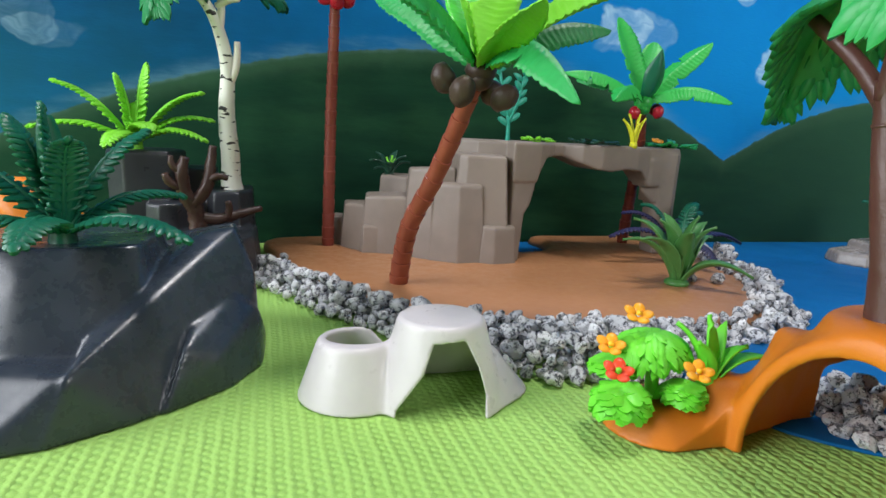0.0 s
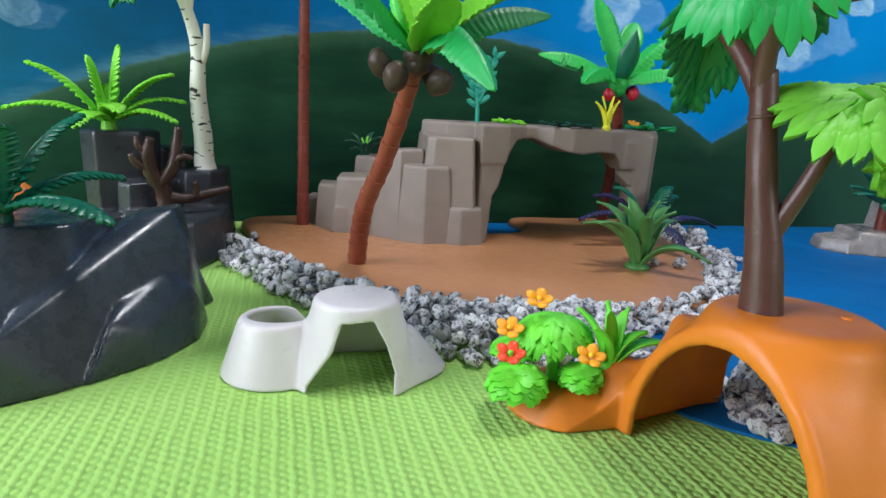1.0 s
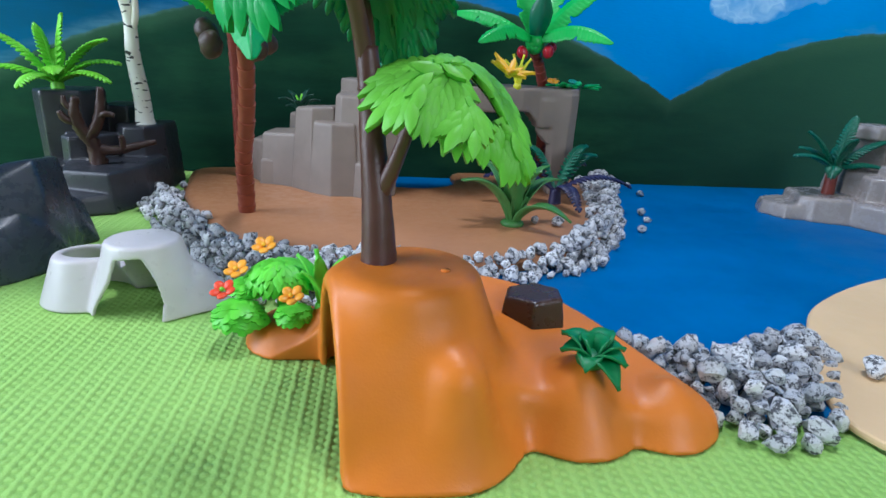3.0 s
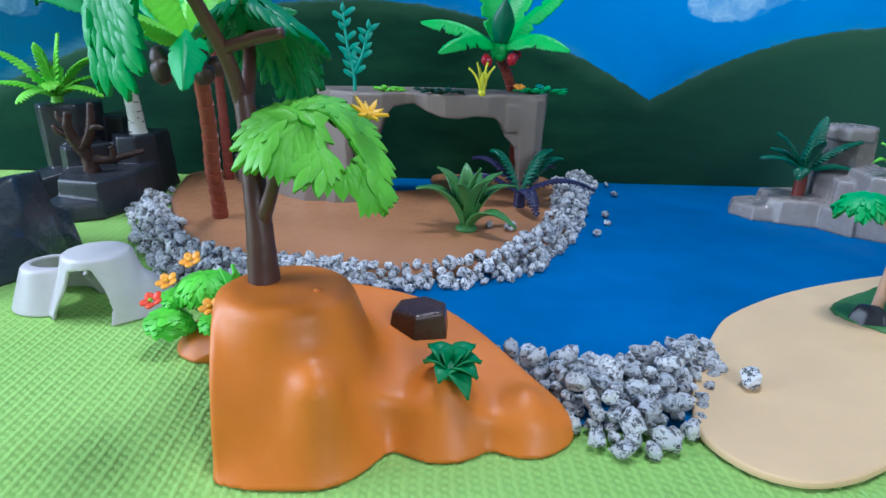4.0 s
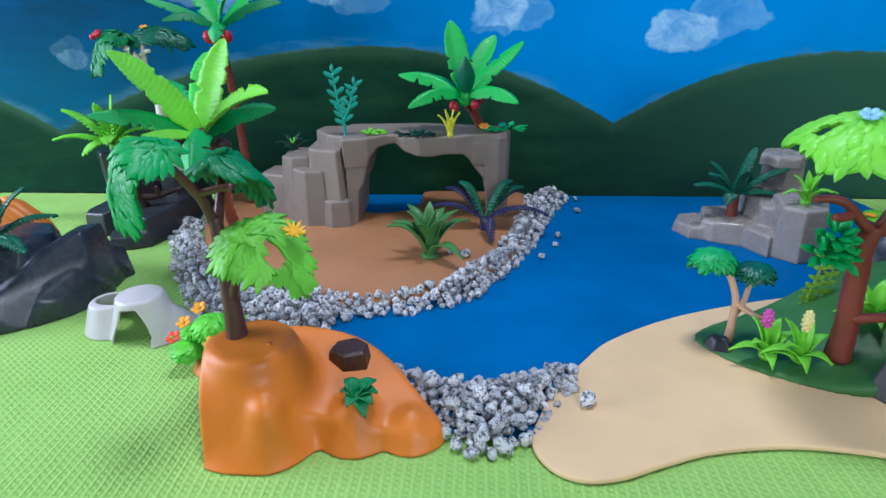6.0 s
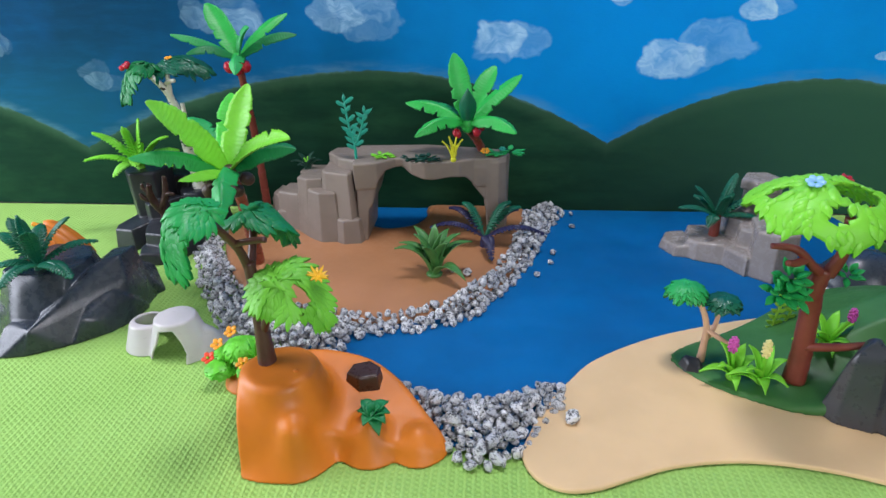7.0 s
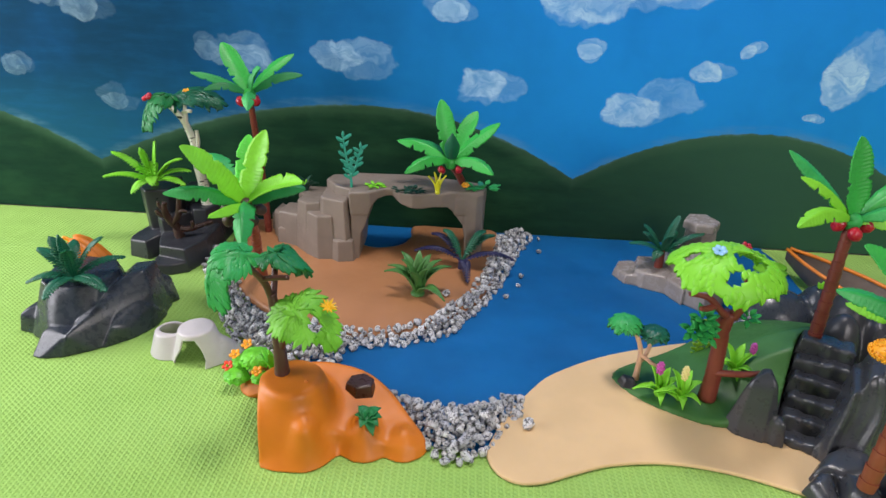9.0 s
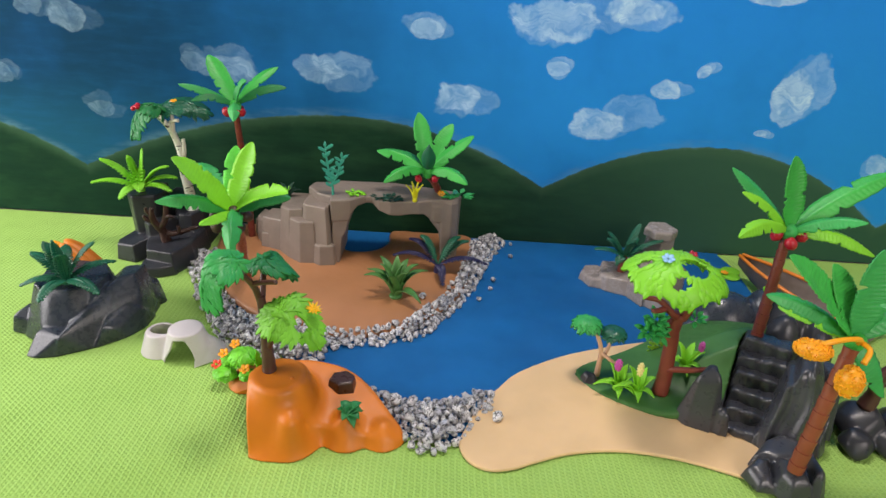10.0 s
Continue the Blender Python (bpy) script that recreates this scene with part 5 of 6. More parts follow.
def rosette(c, r, k, leaf, seed, lean=(0, -0.6, 1)):
    """A bunch of leaflets that fan from one point."""
    rnd = random.Random(seed)
    q = Vector(lean).to_track_quat("Z", "Y").to_matrix().to_4x4()
    out = []
    for i in range(k):
        a, b = i * 2.4, 0.3 + 1.1 * (i / k)
        d = q @ Vector((math.cos(a) * math.sin(b), math.sin(a) * math.sin(b), math.cos(b)))
        p = np.array(c) + np.array(d) * r * 0.35
        nor = q @ Vector((0, 0, 1))
        out.append(leaflet(p, np.array(d) - np.array((0, 0, 0.35)), np.array(nor) + np.array((0, 0, 0.01)), leaf * rnd.uniform(0.85, 1.15), leaf * 0.27, leaf * 0.12))
    return join(*out)


part("foliage", join(rosette((0.827, 0.508, 0.137), 0.016, 14, 0.0155, 1), rosette((0.820, 0.505, 0.124), 0.016, 14, 0.0155, 2), rosette((0.833, 0.506, 0.122), 0.014, 11, 0.014, 3)), GREEN, big, "mid-green leaf cluster")
part("foliage", rosette((0.880, 0.516, 0.138), 0.012, 10, 0.012, 4), GREEN, big, "mid-green leaf cluster")

small = thing("tree", (0.786, 0.562, 0.012), "small pale pink-stemmed tree with green caps on the isle", "tree")
stem2 = part("trunk", tube([(0.785, 0.561, 0.008), (0.785, 0.560, 0.03), (0.783, 0.557, 0.055), (0.775, 0.558, 0.078), (0.762, 0.565, 0.099)], (0.0046, 0.0036, 0.0032, 0.003, 0.0026), 12, 5), PINKWOOD, small)
part("branch", tube([(0.785, 0.560, 0.035), (0.794, 0.563, 0.052), (0.798, 0.566, 0.084)], (0.003, 0.0026, 0.0024), 10, 4), PINKWOOD, stem2)
part("branch", tube([(0.782, 0.558, 0.052), (0.795, 0.548, 0.046), (0.806, 0.54, 0.042)], (0.0028, 0.0026, 0.0022), 10, 4), PINKWOOD, stem2)
part("foliage", join(dome((0.760, 0.566, 0.090), (0.0155, 0.0135, 0.010), (), 6, 0.0125, 1.15)), GREEN, small, "small green leaf cap")
part("foliage", join(dome((0.798, 0.562, 0.080), (0.0125, 0.0125, 0.008), (), 7, 0.0115, 1.15)), DEEP, small, "small dark green leaf cap")

dead = thing("dead_branch", (0.054, 0.853, 0.042), "bare dark brown branched driftwood on the column rock", "driftwood")
snag = part("stem", tube([(0.054, 0.853, 0.040), (0.0535, 0.852, 0.056), (0.051, 0.848, 0.068), (0.044, 0.843, 0.082), (0.043, 0.840, 0.098), (0.046, 0.838, 0.112)], (0.0092, 0.0074, 0.0068, 0.0062, 0.0052, 0.0036), 12, 5, bumps=0.22), DRIFT, dead)
for pts, rr in (([(0.050, 0.847, 0.070), (0.062, 0.845, 0.086), (0.066, 0.846, 0.105), (0.068, 0.846, 0.122)], (0.0045, 0.004, 0.0034, 0.0022)),
                ([(0.044, 0.842, 0.085), (0.034, 0.838, 0.09), (0.030, 0.836, 0.098)], (0.0034, 0.003, 0.002)),
                ([(0.053, 0.852, 0.058), (0.070, 0.855, 0.056), (0.090, 0.865, 0.060), (0.108, 0.873, 0.064)], (0.0044, 0.0038, 0.003, 0.002)),
                ([(0.078, 0.857, 0.057), (0.080, 0.856, 0.066), (0.079, 0.854, 0.072)], (0.0028, 0.0024, 0.002)),
                ([(0.064, 0.845, 0.092), (0.072, 0.842, 0.096), (0.08, 0.843, 0.094)], (0.0028, 0.0024, 0.0018)),
                ([(0.043, 0.840, 0.098), (0.036, 0.838, 0.105), (0.035, 0.838, 0.113)], (0.0026, 0.0022, 0.0016))):
    part("twig", tube(pts, [r * 1.35 for r in rr], 8, 4, bumps=0.22), DRIFT, snag)


# ---- ferns, aloes and other plants ----
def fern(name, at, tips, w, material, label, bulge=0.02, lobes=12, stump=None, stump_colour=None, group="ferns", extra=None, band=0.62):
    root = thing(name, at, label, "plant", group)
    b = np.array(at, float)
    stem_top = b + np.array((0, 0, stump or 0.006))
    part("stem", tube([b - np.array((0, 0, 0.002)), (b + stem_top) / 2, stem_top + np.array((0, 0, 0.003))], (0.0075, 0.0068, 0.006), 10, 4), stump_colour or material, root)
    for k, tip in enumerate(tips):
        e = b + np.array(tip, float)
        mid = (stem_top + e) / 2 + np.array((0, 0, bulge))
        m = extra[k] if extra else material
        part("frond", frond(stem_top, mid, e, w, lobes, (0, -0.02, 1), 0.25, band), m, root)
    return root


fern("fern", (0.010, 0.630, 0.076), [(-0.004, -0.002, 0.068), (-0.020, 0.004, 0.063), (0.036, 0.020, 0.059), (0.052, 0.036, 0.023), (0.062, -0.034, 0.010), (0.0, -0.062, 0.012), (-0.055, -0.016, 0.006), (-0.052, 0.018, 0.040), (-0.02, 0.045, 0.04), (0.008, -0.012, 0.054)],
     0.0128, DEEP, "dark green plastic fern on the slate boulder", 0.020, 12, band=0.55)
fern("fern", (-0.005, 0.912, 0.114), [(0.010, 0.005, 0.075), (-0.012, 0.0, 0.064), (-0.062, 0.0, 0.058), (-0.080, -0.012, 0.018), (0.062, -0.02, 0.012), (0.058, -0.01, 0.054), (0.066, 0.0, 0.03), (-0.014, -0.05, 0.006), (0.02, -0.045, 0.02)],
     0.0135, LIME, "lime green plastic fern on the charcoal column", 0.022)
fern("fern", (0.888, 0.842, 0.029), [(0.020, 0.010, 0.090), (-0.030, 0.012, 0.072), (-0.054, -0.004, 0.047), (-0.018, -0.022, 0.026), (0.062, 0.002, 0.066), (0.056, -0.016, 0.034), (0.004, -0.018, 0.068), (-0.024, 0.030, 0.052), (0.030, 0.034, 0.054), (0.046, 0.022, 0.046)],
     0.0105, DEEP, "dark green fern with a brown stump on the lagoon rock", 0.014, 14, stump=0.031, stump_colour=RUSTD, band=0.42)
fern("fern", (0.552, 0.838, 0.0125), [(-0.032, 0.022, 0.062), (0.036, 0.020, 0.064), (-0.080, 0.004, 0.030), (0.010, -0.058, 0.008), (0.086, 0.0, 0.022), (0.05, 0.06, 0.036), (0.052, 0.03, 0.052), (-0.052, 0.028, 0.052)],
     0.0108, NAVY, "two-tone fern of green and navy fronds on the island", 0.030, 14, stump=0.014, stump_colour=NAVY, band=0.42, extra=[DEEP, DEEP, NAVY, NAVY, NAVY, NAVY, DEEP, NAVY])


def aloe(at, tips, w, material, label, bulge=0.012, name="aloe_plant", belly=0.35, thick=0.0022, fold=0.45):
    root = thing(name, at, label, "plant", "small plants")
    b = np.array(at, float)
    part("stem", ball(b + np.array((0, 0, 0.002)), (w * 1.1, w * 1.1, 0.005), 2), material, root)
    for k, tip in enumerate(tips):
        e = b + np.array(tip, float)
        off = np.array((tip[0], tip[1], 0.0)) * 0.06
        flat = math.hypot(tip[0], tip[1])
        mid = b + np.array((tip[0] * 0.35, tip[1] * 0.35, max(tip[2], 0) * 0.55 + bulge + 0.25 * flat))
        part("leaf", blade(b + off, mid, e, sword(w, belly), 12, 4, fold, thick, (-tip[0] * 0.2, -tip[1] * 0.2, 1)), material, root)
    return root


aloe((0.483, 0.744, 0.0125), [(-0.052, -0.012, 0.046), (-0.030, 0.035, 0.058), (0.0, 0.03, 0.064), (-0.012, -0.028, 0.055), (0.020, -0.02, 0.058), (0.036, 0.012, 0.058), (0.052, 0.02, 0.042), (0.045, -0.045, 0.016), (-0.05, 0.02, 0.040), (0.018, 0.045, 0.05), (0.012, -0.005, 0.066), (-0.026, 0.0, 0.062)],
     0.0108, ALOE, "green plastic aloe with thick pointed leaves on the island")
aloe((0.453, 0.427, 0.036), [(-0.0143, 0.0034, 0.0050), (-0.0118, 0.0118, 0.0101), (0.0017, 0.0118, 0.0101), (0.0134, 0.0101, 0.0109), (0.0160, 0.0000, 0.0067), (0.0084, -0.0168, -0.0050), (-0.0067, -0.0118, 0.0017), (-0.0050, 0.0034, 0.0126), (0.0084, 0.0017, 0.0118), (0.0134, -0.0101, 0.0034)],
     0.0068, JADE, "small green rosette plant on the orange hill", 0.004, "rosette_plant", 0.5)
aloe((0.251, 0.973, 0.088), [(-0.025, -0.008, 0.020), (-0.015, 0.008, 0.029), (0.018, -0.008, 0.026), (0.026, 0.004, 0.018), (0.011, 0.010, 0.031), (-0.004, -0.014, 0.018), (-0.018, 0.002, 0.010)], 0.0062, DARK, "small dark green plant with lime heart on the arch", 0.006, "rosette_plant")
aloe((0.251, 0.972, 0.094), [(-0.004, 0.0, 0.018), (0.003, 0.0, 0.020), (0.007, -0.002, 0.016)], 0.0030, LIME, "lime shoots in a dark rosette", 0.002, "plant_shoot")
aloe((0.505, 0.870, 0.137), [(-0.016, 0.0, 0.030), (-0.006, 0.004, 0.036), (0.005, 0.0, 0.036), (0.014, 0.002, 0.032), (0.0, -0.008, 0.026)], 0.0042, YELLOW, "upright yellow-green tuft on the rock arch", 0.002, "grass_tuft")
aloe((0.948, 0.780, 0.0692), [(-0.034, -0.010, 0.016), (-0.016, 0.008, 0.034), (0.0, 0.008, 0.040), (0.012, -0.002, 0.038), (0.038, 0.002, 0.012), (0.020, -0.018, 0.020), (-0.012, -0.020, 0.022), (0.020, 0.012, 0.034)], 0.0062, LIME, "lime green leafy plant on the lagoon rock", 0.008, "leafy_plant")
for spot, fl, at_fl, size in (((0.806, 0.528, 0.012), PINK, (0.802, 0.531, 0.050), (0.0052, 0.0052, 0.0105)), ((0.829, 0.518, 0.016), CREAM, (0.824, 0.510, 0.060), (0.0046, 0.0046, 0.0115)), ((0.895, 0.540, 0.045), PINK, (0.905, 0.528, 0.088), (0.0038, 0.0038, 0.0085))):
    plant = aloe(spot, [(-0.036, -0.004, 0.010), (-0.022, -0.012, 0.022), (-0.006, -0.026, 0.004), (0.016, -0.022, 0.010), (0.026, 0.006, 0.022), (-0.012, 0.014, 0.034), (0.012, 0.012, 0.034)], 0.0062, LIME,
                 "lime green plant with a %s flower spike on the isle" % {"pink_flower_plastic": "pink", "cream_flower_plastic": "cream"}[fl.name], 0.008, "flowering_plant", fold=0.3)
    size = [0.82 * k for k in size]
    spike = [ball(at_fl, size, 2)]
    for i in range(30):
        a, h = i * 2.4, -1 + 2 * i / 29
        spike.append(ball((at_fl[0] + size[0] * 0.95 * math.sqrt(1 - h * h * 0.9) * math.cos(a), at_fl[1] + size[1] * 0.95 * math.sqrt(1 - h * h * 0.9) * math.sin(a), at_fl[2] + size[2] * h), (0.0017,) * 3, 1))
    bloom2 = part("flower_spike", join(*spike), fl, plant, "knobbly flower spike")
    part("stalk", tube([(spot[0], spot[1], spot[2]), ((spot[0] + at_fl[0]) / 2, (spot[1] + at_fl[1]) / 2, (spot[2] + at_fl[2]) / 2), (at_fl[0], at_fl[1], at_fl[2] - size[2] * 0.7)], (0.0022, 0.002, 0.002), 8, 3), LIME, bloom2)

# teal sprig
sprig = thing("water_weed", (0.357, 0.879, 0.1375), "upright teal plastic sprig with two stems on the arch", "plant", "small plants")
for pts in ([(0.3575, 0.879, 0.136), (0.3565, 0.879, 0.160), (0.350, 0.882, 0.186), (0.345, 0.886, 0.222)], [(0.3568, 0.879, 0.158), (0.366, 0.881, 0.176), (0.374, 0.884, 0.205)]):
    stem3 = part("stem", tube(pts, (0.0024, 0.002, 0.0018, 0.0014), 8, 5), TEAL, sprig)
    path = spline(pts, 6)
    lo = 5 if len(pts) == 4 else 3
    for i in range(lo, len(path), 2):
        for side in (-1, 1):
            part("leaf", leaflet(path[i] + np.array((0, 0, 0.002 * side)), (side * (0.55 + 0.35 * (i % 3)), 0.15 * side, 0.8), (0.1 * side, -1, 0.1), 0.0125 + 0.0018 * (i * side % 3), 0.0031, 0.002, i % 4 == 1), TEAL, stem3)
    part("leaf", leaflet(path[-1], (0, 0, 1), (0, -1, 0), 0.012, 0.0026, 0.0022), TEAL, stem3)

# flat leaf patches on the arch
def patch(name, at, k, r, leaf, material, label, seed):
    rnd = random.Random(seed)
    out = [ball((at[0], at[1], at[2]), (r * 0.6, r * 0.5, 0.002), 2)]
    for i in range(k):
        a = rnd.uniform(0, 2 * math.pi)
        d = r * math.sqrt(rnd.random())
        out.append(leaflet((at[0] + d * math.cos(a) * 1.4, at[1] + d * math.sin(a) * 0.8, at[2] + rnd.uniform(0, 0.003)), (math.cos(a), math.sin(a), rnd.uniform(-0.1, 0.3)), (0, 0, 1), leaf * rnd.uniform(0.8, 1.2), leaf * 0.3, leaf * 0.12))
    return solid(name, join(*out), material, label, "plant", at=at)


patch("leaf_patch", (0.395, 0.886, 0.1385), 14, 0.008, 0.011, LIME, "flat lime green leaf patch on the arch", 1)
patch("leaf_patch", (0.455, 0.872, 0.139), 40, 0.016, 0.009, DARK, "flat dark green leaf patch hanging over the arch edge", 2)
garland = patch("leaf_patch", (0.575, 0.902, 0.1385), 26, 0.018, 0.014, GREEN, "flat green leaf patch with orange flowers on the arch", 3)
part("flower", flower((0.552, 0.893, 0.144), 0.0075, 6, (0, -0.4, 1)), AMBER, garland, "orange flower")
part("flower", flower((0.578, 0.902, 0.1445), 0.0055, 6, (0, -0.4, 1)), TEAL, garland, "teal flower")

# flower bush on the hill's low foot
bush = thing("flower_bush", (0.297, 0.523, 0.0155), "bright green plastic bush with orange and red flowers", "plant", "small plants")
part("stem", tube([(0.297, 0.523, 0.014), (0.2965, 0.523, 0.03), (0.296, 0.524, 0.042)], (0.0038, 0.0034, 0.003), 10, 4), BUSH, bush)
part("stem", tube([(0.287, 0.515, 0.014), (0.284, 0.514, 0.022), (0.279, 0.512, 0.028)], (0.0042, 0.0036, 0.003), 10, 4), BUSH, bush)
part("stem", tube([(0.297, 0.523, 0.016), (0.304, 0.515, 0.026), (0.307, 0.508, 0.028)], (0.0032, 0.003, 0.0026), 10, 4), BUSH, bush)
part("foliage", dome((0.296, 0.526, 0.039), (0.018, 0.015, 0.0105), (), 11, 0.0098, 1.4), BUSH, bush, "round green leaf head")
part("foliage", dome((0.273, 0.513, 0.021), (0.0112, 0.009, 0.0078), (), 12, 0.0095, 1.45, True), BUSH, bush, "round green leaf head")
part("foliage", dome((0.305, 0.508, 0.024), (0.0072, 0.0064, 0.0052), (), 13, 0.0075, 1.3, True), BUSH, bush, "round green leaf head")
part("foliage", dome((0.276, 0.527, 0.034), (0.0082, 0.0075, 0.004), (), 14, 0.0075, 1.3, True), BUSH, bush, "small green leaf head")
for spot, material, word in (((0.287, 0.527, 0.058), AMBER, "orange"), ((0.271, 0.524, 0.044), AMBER, "orange"), ((0.3055, 0.502, 0.0365), AMBER, "orange"), ((0.2665, 0.509, 0.037), SCARLET, "scarlet")):
    head = part("flower", flower(spot, 0.0076, 5, (-0.15, -0.5, 1), 0.35), material, bush, word + " flower")
    part("flower_heart", ball((spot[0] - 0.0006, spot[1] - 0.0015, spot[2] + 0.0022), (0.0016,) * 3, 1), LIME if word == "scarlet" else FLOWER, head)
aloe((0.322, 0.513, 0.024), [(-0.016, 0.008, 0.032), (-0.004, 0.0, 0.038), (0.012, 0.006, 0.032), (0.018, -0.004, 0.022), (0.032, -0.008, 0.016), (-0.012, -0.004, 0.026)], 0.0055, BUSH, "bright green bladed plant on the orange hill foot", 0.003, "leafy_plant")

# clear lime weed by the isle's shore
weed = thing("water_weed", (0.876, 0.600, 0.012), "translucent lime plastic weed at the edge of the isle", "plant", "small plants")
for pts in ([(0.876, 0.600, 0.012), (0.872, 0.600, 0.032), (0.876, 0.600, 0.055), (0.880, 0.600, 0.085)], [(0.877, 0.600, 0.022), (0.886, 0.600, 0.04), (0.890, 0.600, 0.066)]):
    s4 = part("stem", tube(pts, (0.0022, 0.0018, 0.0014, 0.001), 8, 5), MINT, weed)
    path = spline(pts, 6)
    for i in range(2, len(path), 2):
        for side in (-1, 1):
            part("leaf", leaflet(path[i], (side * 0.9, -0.1, 0.5), (0, -1, 0.1), 0.0095, 0.0026, 0.0014), MINT, s4)

# ---- small solid things ----
hexs = [(0.437 + 0.0195 * math.cos(a * math.pi / 3 + 0.35) * (1.05 if a % 2 else 0.95), 0.479 + 0.0165 * math.sin(a * math.pi / 3 + 0.35)) for a in range(6)]
solid("stepping_stone", surface(lambda g: block(g, hexs, 0.0505, 0.12, (0.03, 0.05), 0.0025, 0.032), (0.411, 0.454, 0.026), (0.464, 0.504, 0.06), 0.0011), HEX, "dark chocolate six-sided block on the orange hill", "block", at=(0.437, 0.479, 0.028))
solid("peg_hole", tube([(0.384, 0.441, 0.0755), (0.384, 0.441, 0.0768)], (0.0022, 0.0022), 10, 1), ORANGE, "small raised peg on top of the orange hill", "peg")
solid("shore_stone", surface(lambda g: smax(block(g, [(0.757, 0.557), (0.763, 0.543), (0.776, 0.535), (0.787, 0.540), (0.785, 0.556), (0.767, 0.566)], 0.0195, 0.34, (0.15, 0.2), 0.005), -0.001 - g[2], 0.001), (0.742, 0.528, 0.0), (0.793, 0.577, 0.03), 0.0014), BLACK, "small charcoal stone at the tip of the green isle", "rock")

gourd = thing("orange_gourd", (-0.020, 0.722, 0.03), "ribbed orange plastic gourd leaning behind the fern", "gourd")
for k in range(9):
    a = 2 * math.pi * k / 9
    part("rib", ball((-0.022 + 0.0085 * math.cos(a), 0.720 + 0.012 * math.sin(a), 0.066 + 0.0085 * math.cos(a)), (0.0115, 0.0115, 0.040), 2, (0, -45, 0)), PUMPKIN, gourd)
part("stalk", tube([(-0.047, 0.720, 0.091), (-0.051, 0.719, 0.096), (-0.057, 0.718, 0.099)], (0.004, 0.0032, 0.003), 8, 3), AMBER, gourd, "short amber stalk")

# beached hull and lily at the far shore
hull = thing("toy_boat", (1.16, 0.83, 0.0), "grey-brown plastic boat hull with an orange rail on the shore", "boat")
bow = np.array((1.122, 0.885, 0.055))
ribs_v, ribs_f = [], []
for i in range(13):
    s = i / 12
    c = bow + (np.array((1.26, 0.69, 0.028)) - bow) * s
    w = 0.004 + 0.034 * min(1, s * 2.2) ** 0.7
    for k in range(9):
        a = math.pi * k / 8
        nx, ny = 0.85, 0.52
        ribs_v.append((c[0] + nx * w * math.cos(a), c[1] + ny * w * math.cos(a), c[2] - (0.012 + c[2] * 0.7 * min(1, s * 3 + 0.25)) * math.sin(a)))
    if i:
        b = (i - 1) * 9
        ribs_f += [[b + k, b + k + 1, b + 10 + k, b + 9 + k] for k in range(8)]
ribs_f.append(list(range(9)))
ribs_f.append([12 * 9 + k for k in range(8, -1, -1)])
part("body", (np.array(ribs_v), ribs_f), WOOD, hull)
for e in (0, 8):
    part("rail", tube([ribs_v[i * 9 + e] for i in range(0, 13, 2)], (0.0032, 0.0032), 8, 3), PUMPKIN, hull, "orange rope rail")
lily = solid("lily_pad", join(*[slab([(c[0] + r * math.cos(a * 0.63), c[1] + r * 0.9 * math.sin(a * 0.63)) for a in range(10)], 0.002 + 0.001 * k, 0.0045 + 0.001 * k, 0.001, 3) for k, (c, r) in enumerate((((1.105, 0.905), 0.022), ((1.128, 0.915), 0.018), ((1.118, 0.89), 0.017)))]), LIME, "lime green lily pads with an orange flower on the water", "plant")
part("flower", flower((1.108, 0.898, 0.008), 0.008, 6), AMBER, lily, "orange lily flower")
solid("sprout", join(*[leaflet((1.072 + 0.002 * k, 0.695, 0.082), (0.4 * k, -0.1, 1), (0, -1, 0.1), 0.013, 0.003, 0.002) for k in (-1, 0, 1)]), LIME, "tiny lime sprout on a dark boulder", "plant")

snag_tree = thing("tree", (1.107, 0.476, 0.048), "small dark brown bare tree on a charcoal rock", "tree")
snag_trunk = part("trunk", tube([(1.107, 0.476, 0.044), (1.110, 0.476, 0.066), (1.106, 0.474, 0.09), (1.118, 0.474, 0.11)], (0.011, 0.0085, 0.008, 0.006), 12, 5, bumps=0.06), BARK, snag_tree)
part("branch", tube([(1.108, 0.475, 0.082), (1.135, 0.47, 0.092), (1.16, 0.468, 0.096)], (0.006, 0.005, 0.004), 10, 4), BARK, snag_trunk)
part("branch", tube([(1.107, 0.475, 0.088), (1.09, 0.475, 0.098), (1.082, 0.478, 0.112)], (0.005, 0.0042, 0.003), 10, 4), BARK, snag_trunk)


# ---- gravel ----
def stone_mesh(seed):
    v, f = ball((0, 0, 0), (1, 0.8, 0.68), 2, (0, 0, 0), 0.5, seed + 11)
    rnd = random.Random(seed)
    for _ in range(6):
        d = np.array([rnd.gauss(0, 1) for _ in range(3)])
        d /= np.linalg.norm(d)
        k = v @ d
        lim = rnd.uniform(0.48, 0.7)
        v = v - np.where(k > lim, k - lim, 0)[:, None] * d
    me = bpy.data.meshes.new("stone")
    me.from_pydata([tuple(q * 0.0078) for q in v], [], f)
    me.materials.append(STONE)
    return me


STONES = [stone_mesh(k) for k in range(14)]
rng = random.Random(7)


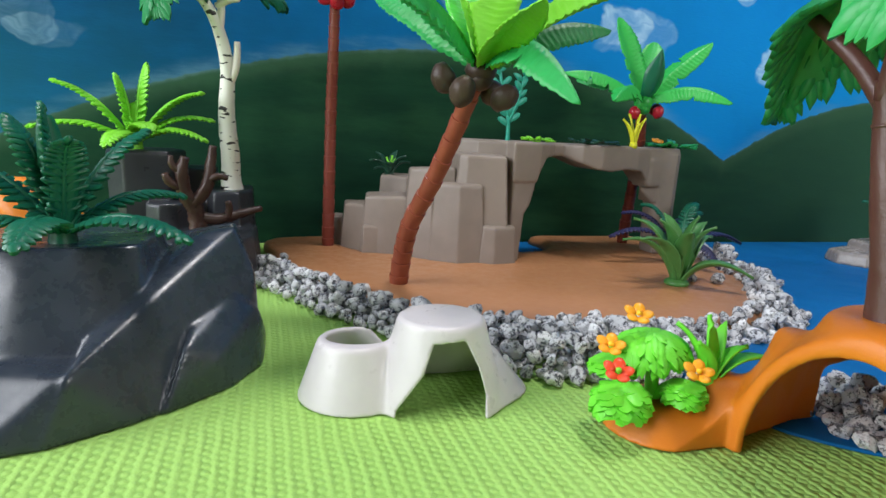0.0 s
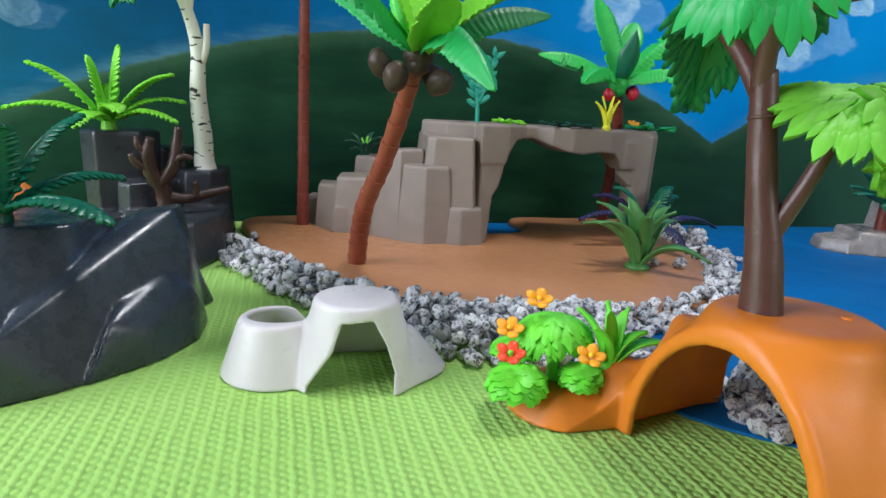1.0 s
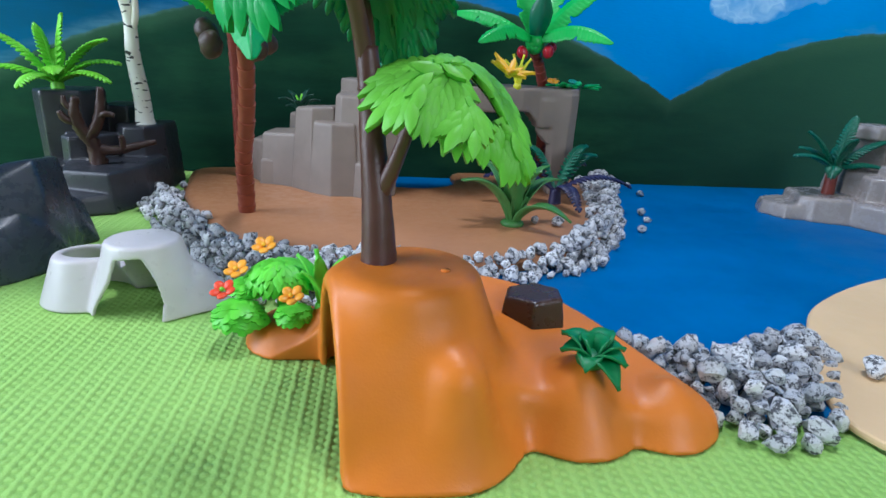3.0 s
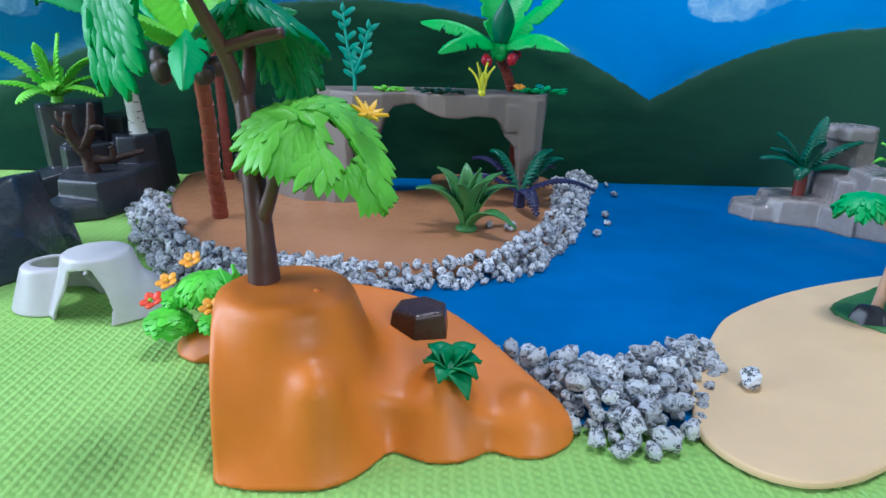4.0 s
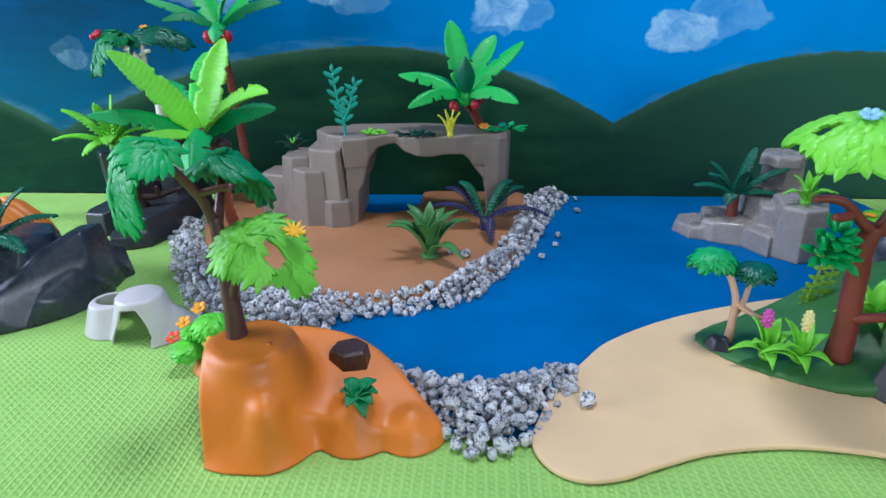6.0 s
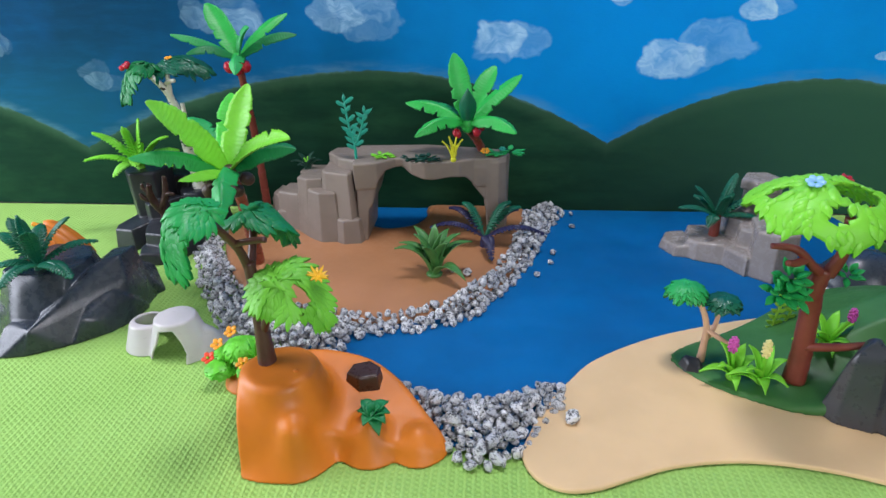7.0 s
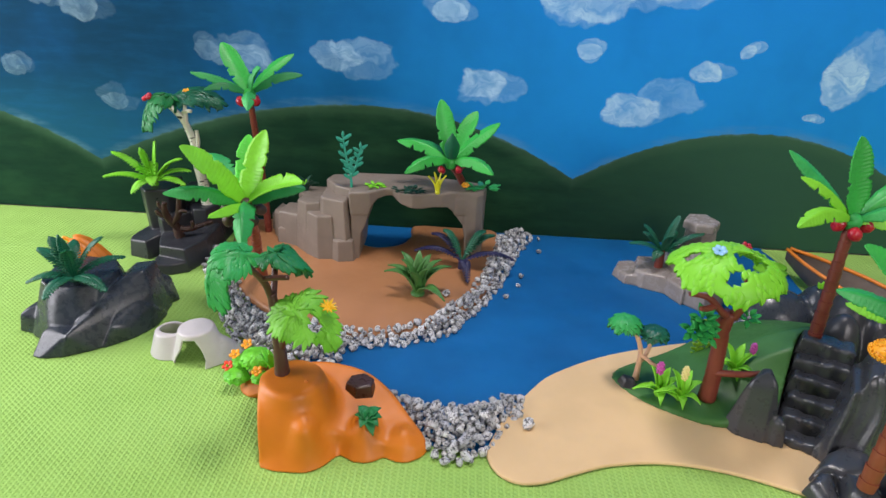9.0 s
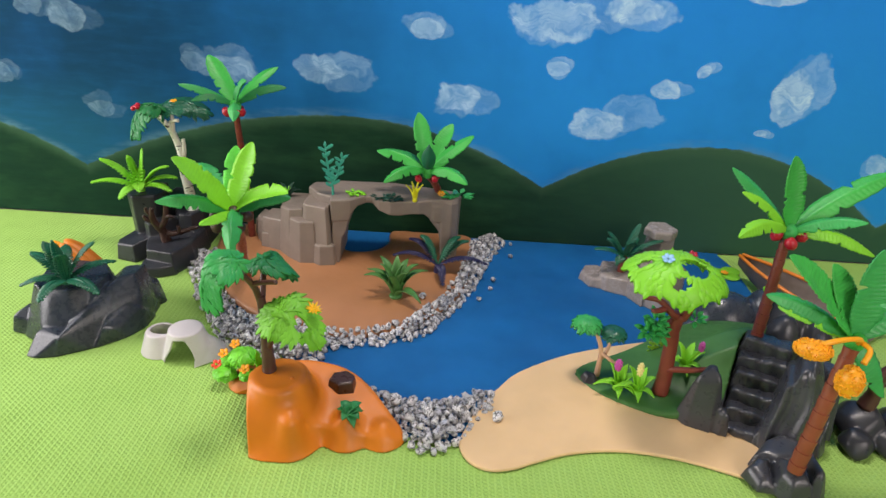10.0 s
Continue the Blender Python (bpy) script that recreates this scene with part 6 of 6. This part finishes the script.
def strew(region, layers, base):
    """Stones packed in a region, in layers; each entry is (place, turn, size, mesh)."""
    ring = spline(region, 5, True)
    lo, hi = ring.min(0), ring.max(0)
    placed, cells = [], {}
    dice = np.random.default_rng(len(region))
    for layer, share in enumerate(layers):
        spots = dice.uniform(lo, hi, (int(240000 * (hi[0] - lo[0]) * (hi[1] - lo[1]) * share), 2))
        deep = poly2(spots[:, 0], spots[:, 1], ring)
        for x, y in spots[deep < (-0.004 - 0.007 * layer if layer else 0)]:
            size = rng.uniform(0.58, 1.2)
            z = base(x, y) + 0.0042 * size + 0.0072 * layer
            cell = (int(x / 0.015), int(y / 0.015))
            near = [p for i in (-1, 0, 1) for j in (-1, 0, 1) for p in cells.get((cell[0] + i, cell[1] + j), ())]
            if any((x - p[0][0]) ** 2 + (y - p[0][1]) ** 2 + (1.25 * (z - p[0][2])) ** 2 < (0.0054 * (size + p[2])) ** 2 for p in near):
                continue
            stone = ((x, y, z), (rng.uniform(0, 360), rng.uniform(-40, 40), rng.uniform(0, 360)), size, rng.randrange(len(STONES)))
            placed.append(stone)
            cells.setdefault(cell, []).append(stone)
    return placed


def bank(name, stones, label, near):
    """A bank of gravel: the stones nearest to the open side singly, the rest as one mesh."""
    root = tagged(new(name), label, "gravel", kind="stuff")
    c = np.mean([s[0] for s in stones], 0)
    root.location = (c[0], c[1], 0)
    stones = sorted(stones, key=near)
    for at, turn, size, k in stones[:300]:
        ob = new("stone", STONES[k])
        ob.parent = root
        ob.matrix_basis = pose(at[0] - c[0], at[1] - c[1], at[2], *turn) @ Matrix.Diagonal((size, size, size, 1))
    if len(stones) > 300:
        geoms = []
        for at, turn, size, k in stones[300:]:
            me = STONES[k]
            m = pose(at[0] - c[0], at[1] - c[1], at[2], *turn) @ Matrix.Diagonal((size, size, size, 1))
            geoms.append((np.array([m @ q.co for q in me.vertices]), [list(p.vertices) for p in me.polygons]))
        rest = link("far_stones", join(*geoms), STONE)
        rest.parent = root
        tagged(rest, kind="stuff")
    return root


ring_plate = [tuple(p) for p in spline(PLATE, 5, True)]


def footing(x, y):
    return 0.011 if inside(x, y, ring_plate) else 0.0018


shore = [(0.092, 0.88), (0.108, 0.815), (0.148, 0.735), (0.193, 0.662), (0.238, 0.605), (0.28, 0.572), (0.335, 0.562), (0.38, 0.568), (0.405, 0.602), (0.46, 0.612), (0.535, 0.645), (0.582, 0.72), (0.616, 0.79), (0.640, 0.86), (0.664, 0.94),
         (0.69, 1.0), (0.632, 1.004), (0.618, 0.95), (0.602, 0.88), (0.582, 0.805), (0.547, 0.725), (0.49, 0.66), (0.425, 0.641), (0.35, 0.648), (0.25, 0.683), (0.19, 0.755), (0.14, 0.84), (0.126, 0.89)]
bank("gravel_bank", strew(shore, (1.0, 0.8, 0.5), footing), "speckled grey gravel piled round the island shore", lambda s: s[0][1])
spit = [(0.43, 0.535), (0.455, 0.522), (0.515, 0.495), (0.575, 0.498), (0.622, 0.520), (0.634, 0.511), (0.625, 0.477), (0.603, 0.449), (0.582, 0.416), (0.54, 0.402), (0.518, 0.425), (0.48, 0.468), (0.455, 0.472), (0.40, 0.463), (0.388, 0.485), (0.395, 0.53)]
bank("gravel_bank", strew(spit, (1.2, 0.75, 0.2), lambda x, y: 0.0018), "speckled grey gravel heaped between orange hill and beach", lambda s: s[0][1])
for at, size in (((0.637, 0.463, 0.0105), 1.2), ((0.528, 0.742, 0.0175), 1.1), ((0.508, 0.752, 0.016), 0.7), ((0.625, 0.762, 0.006), 0.75), ((0.655, 0.832, 0.006), 0.8), ((0.695, 0.93, 0.006), 0.75), ((0.648, 0.80, 0.005), 0.6), ((0.70, 0.985, 0.006), 0.6)):
    ob = new("pebble", STONES[rng.randrange(14)])
    ob.matrix_basis = pose(*at, rng.uniform(0, 360), 20, rng.uniform(0, 360)) @ Matrix.Diagonal((size, size, size, 1))
    tagged(ob, "single speckled grey pebble lying apart", "pebble", "loose pebbles")
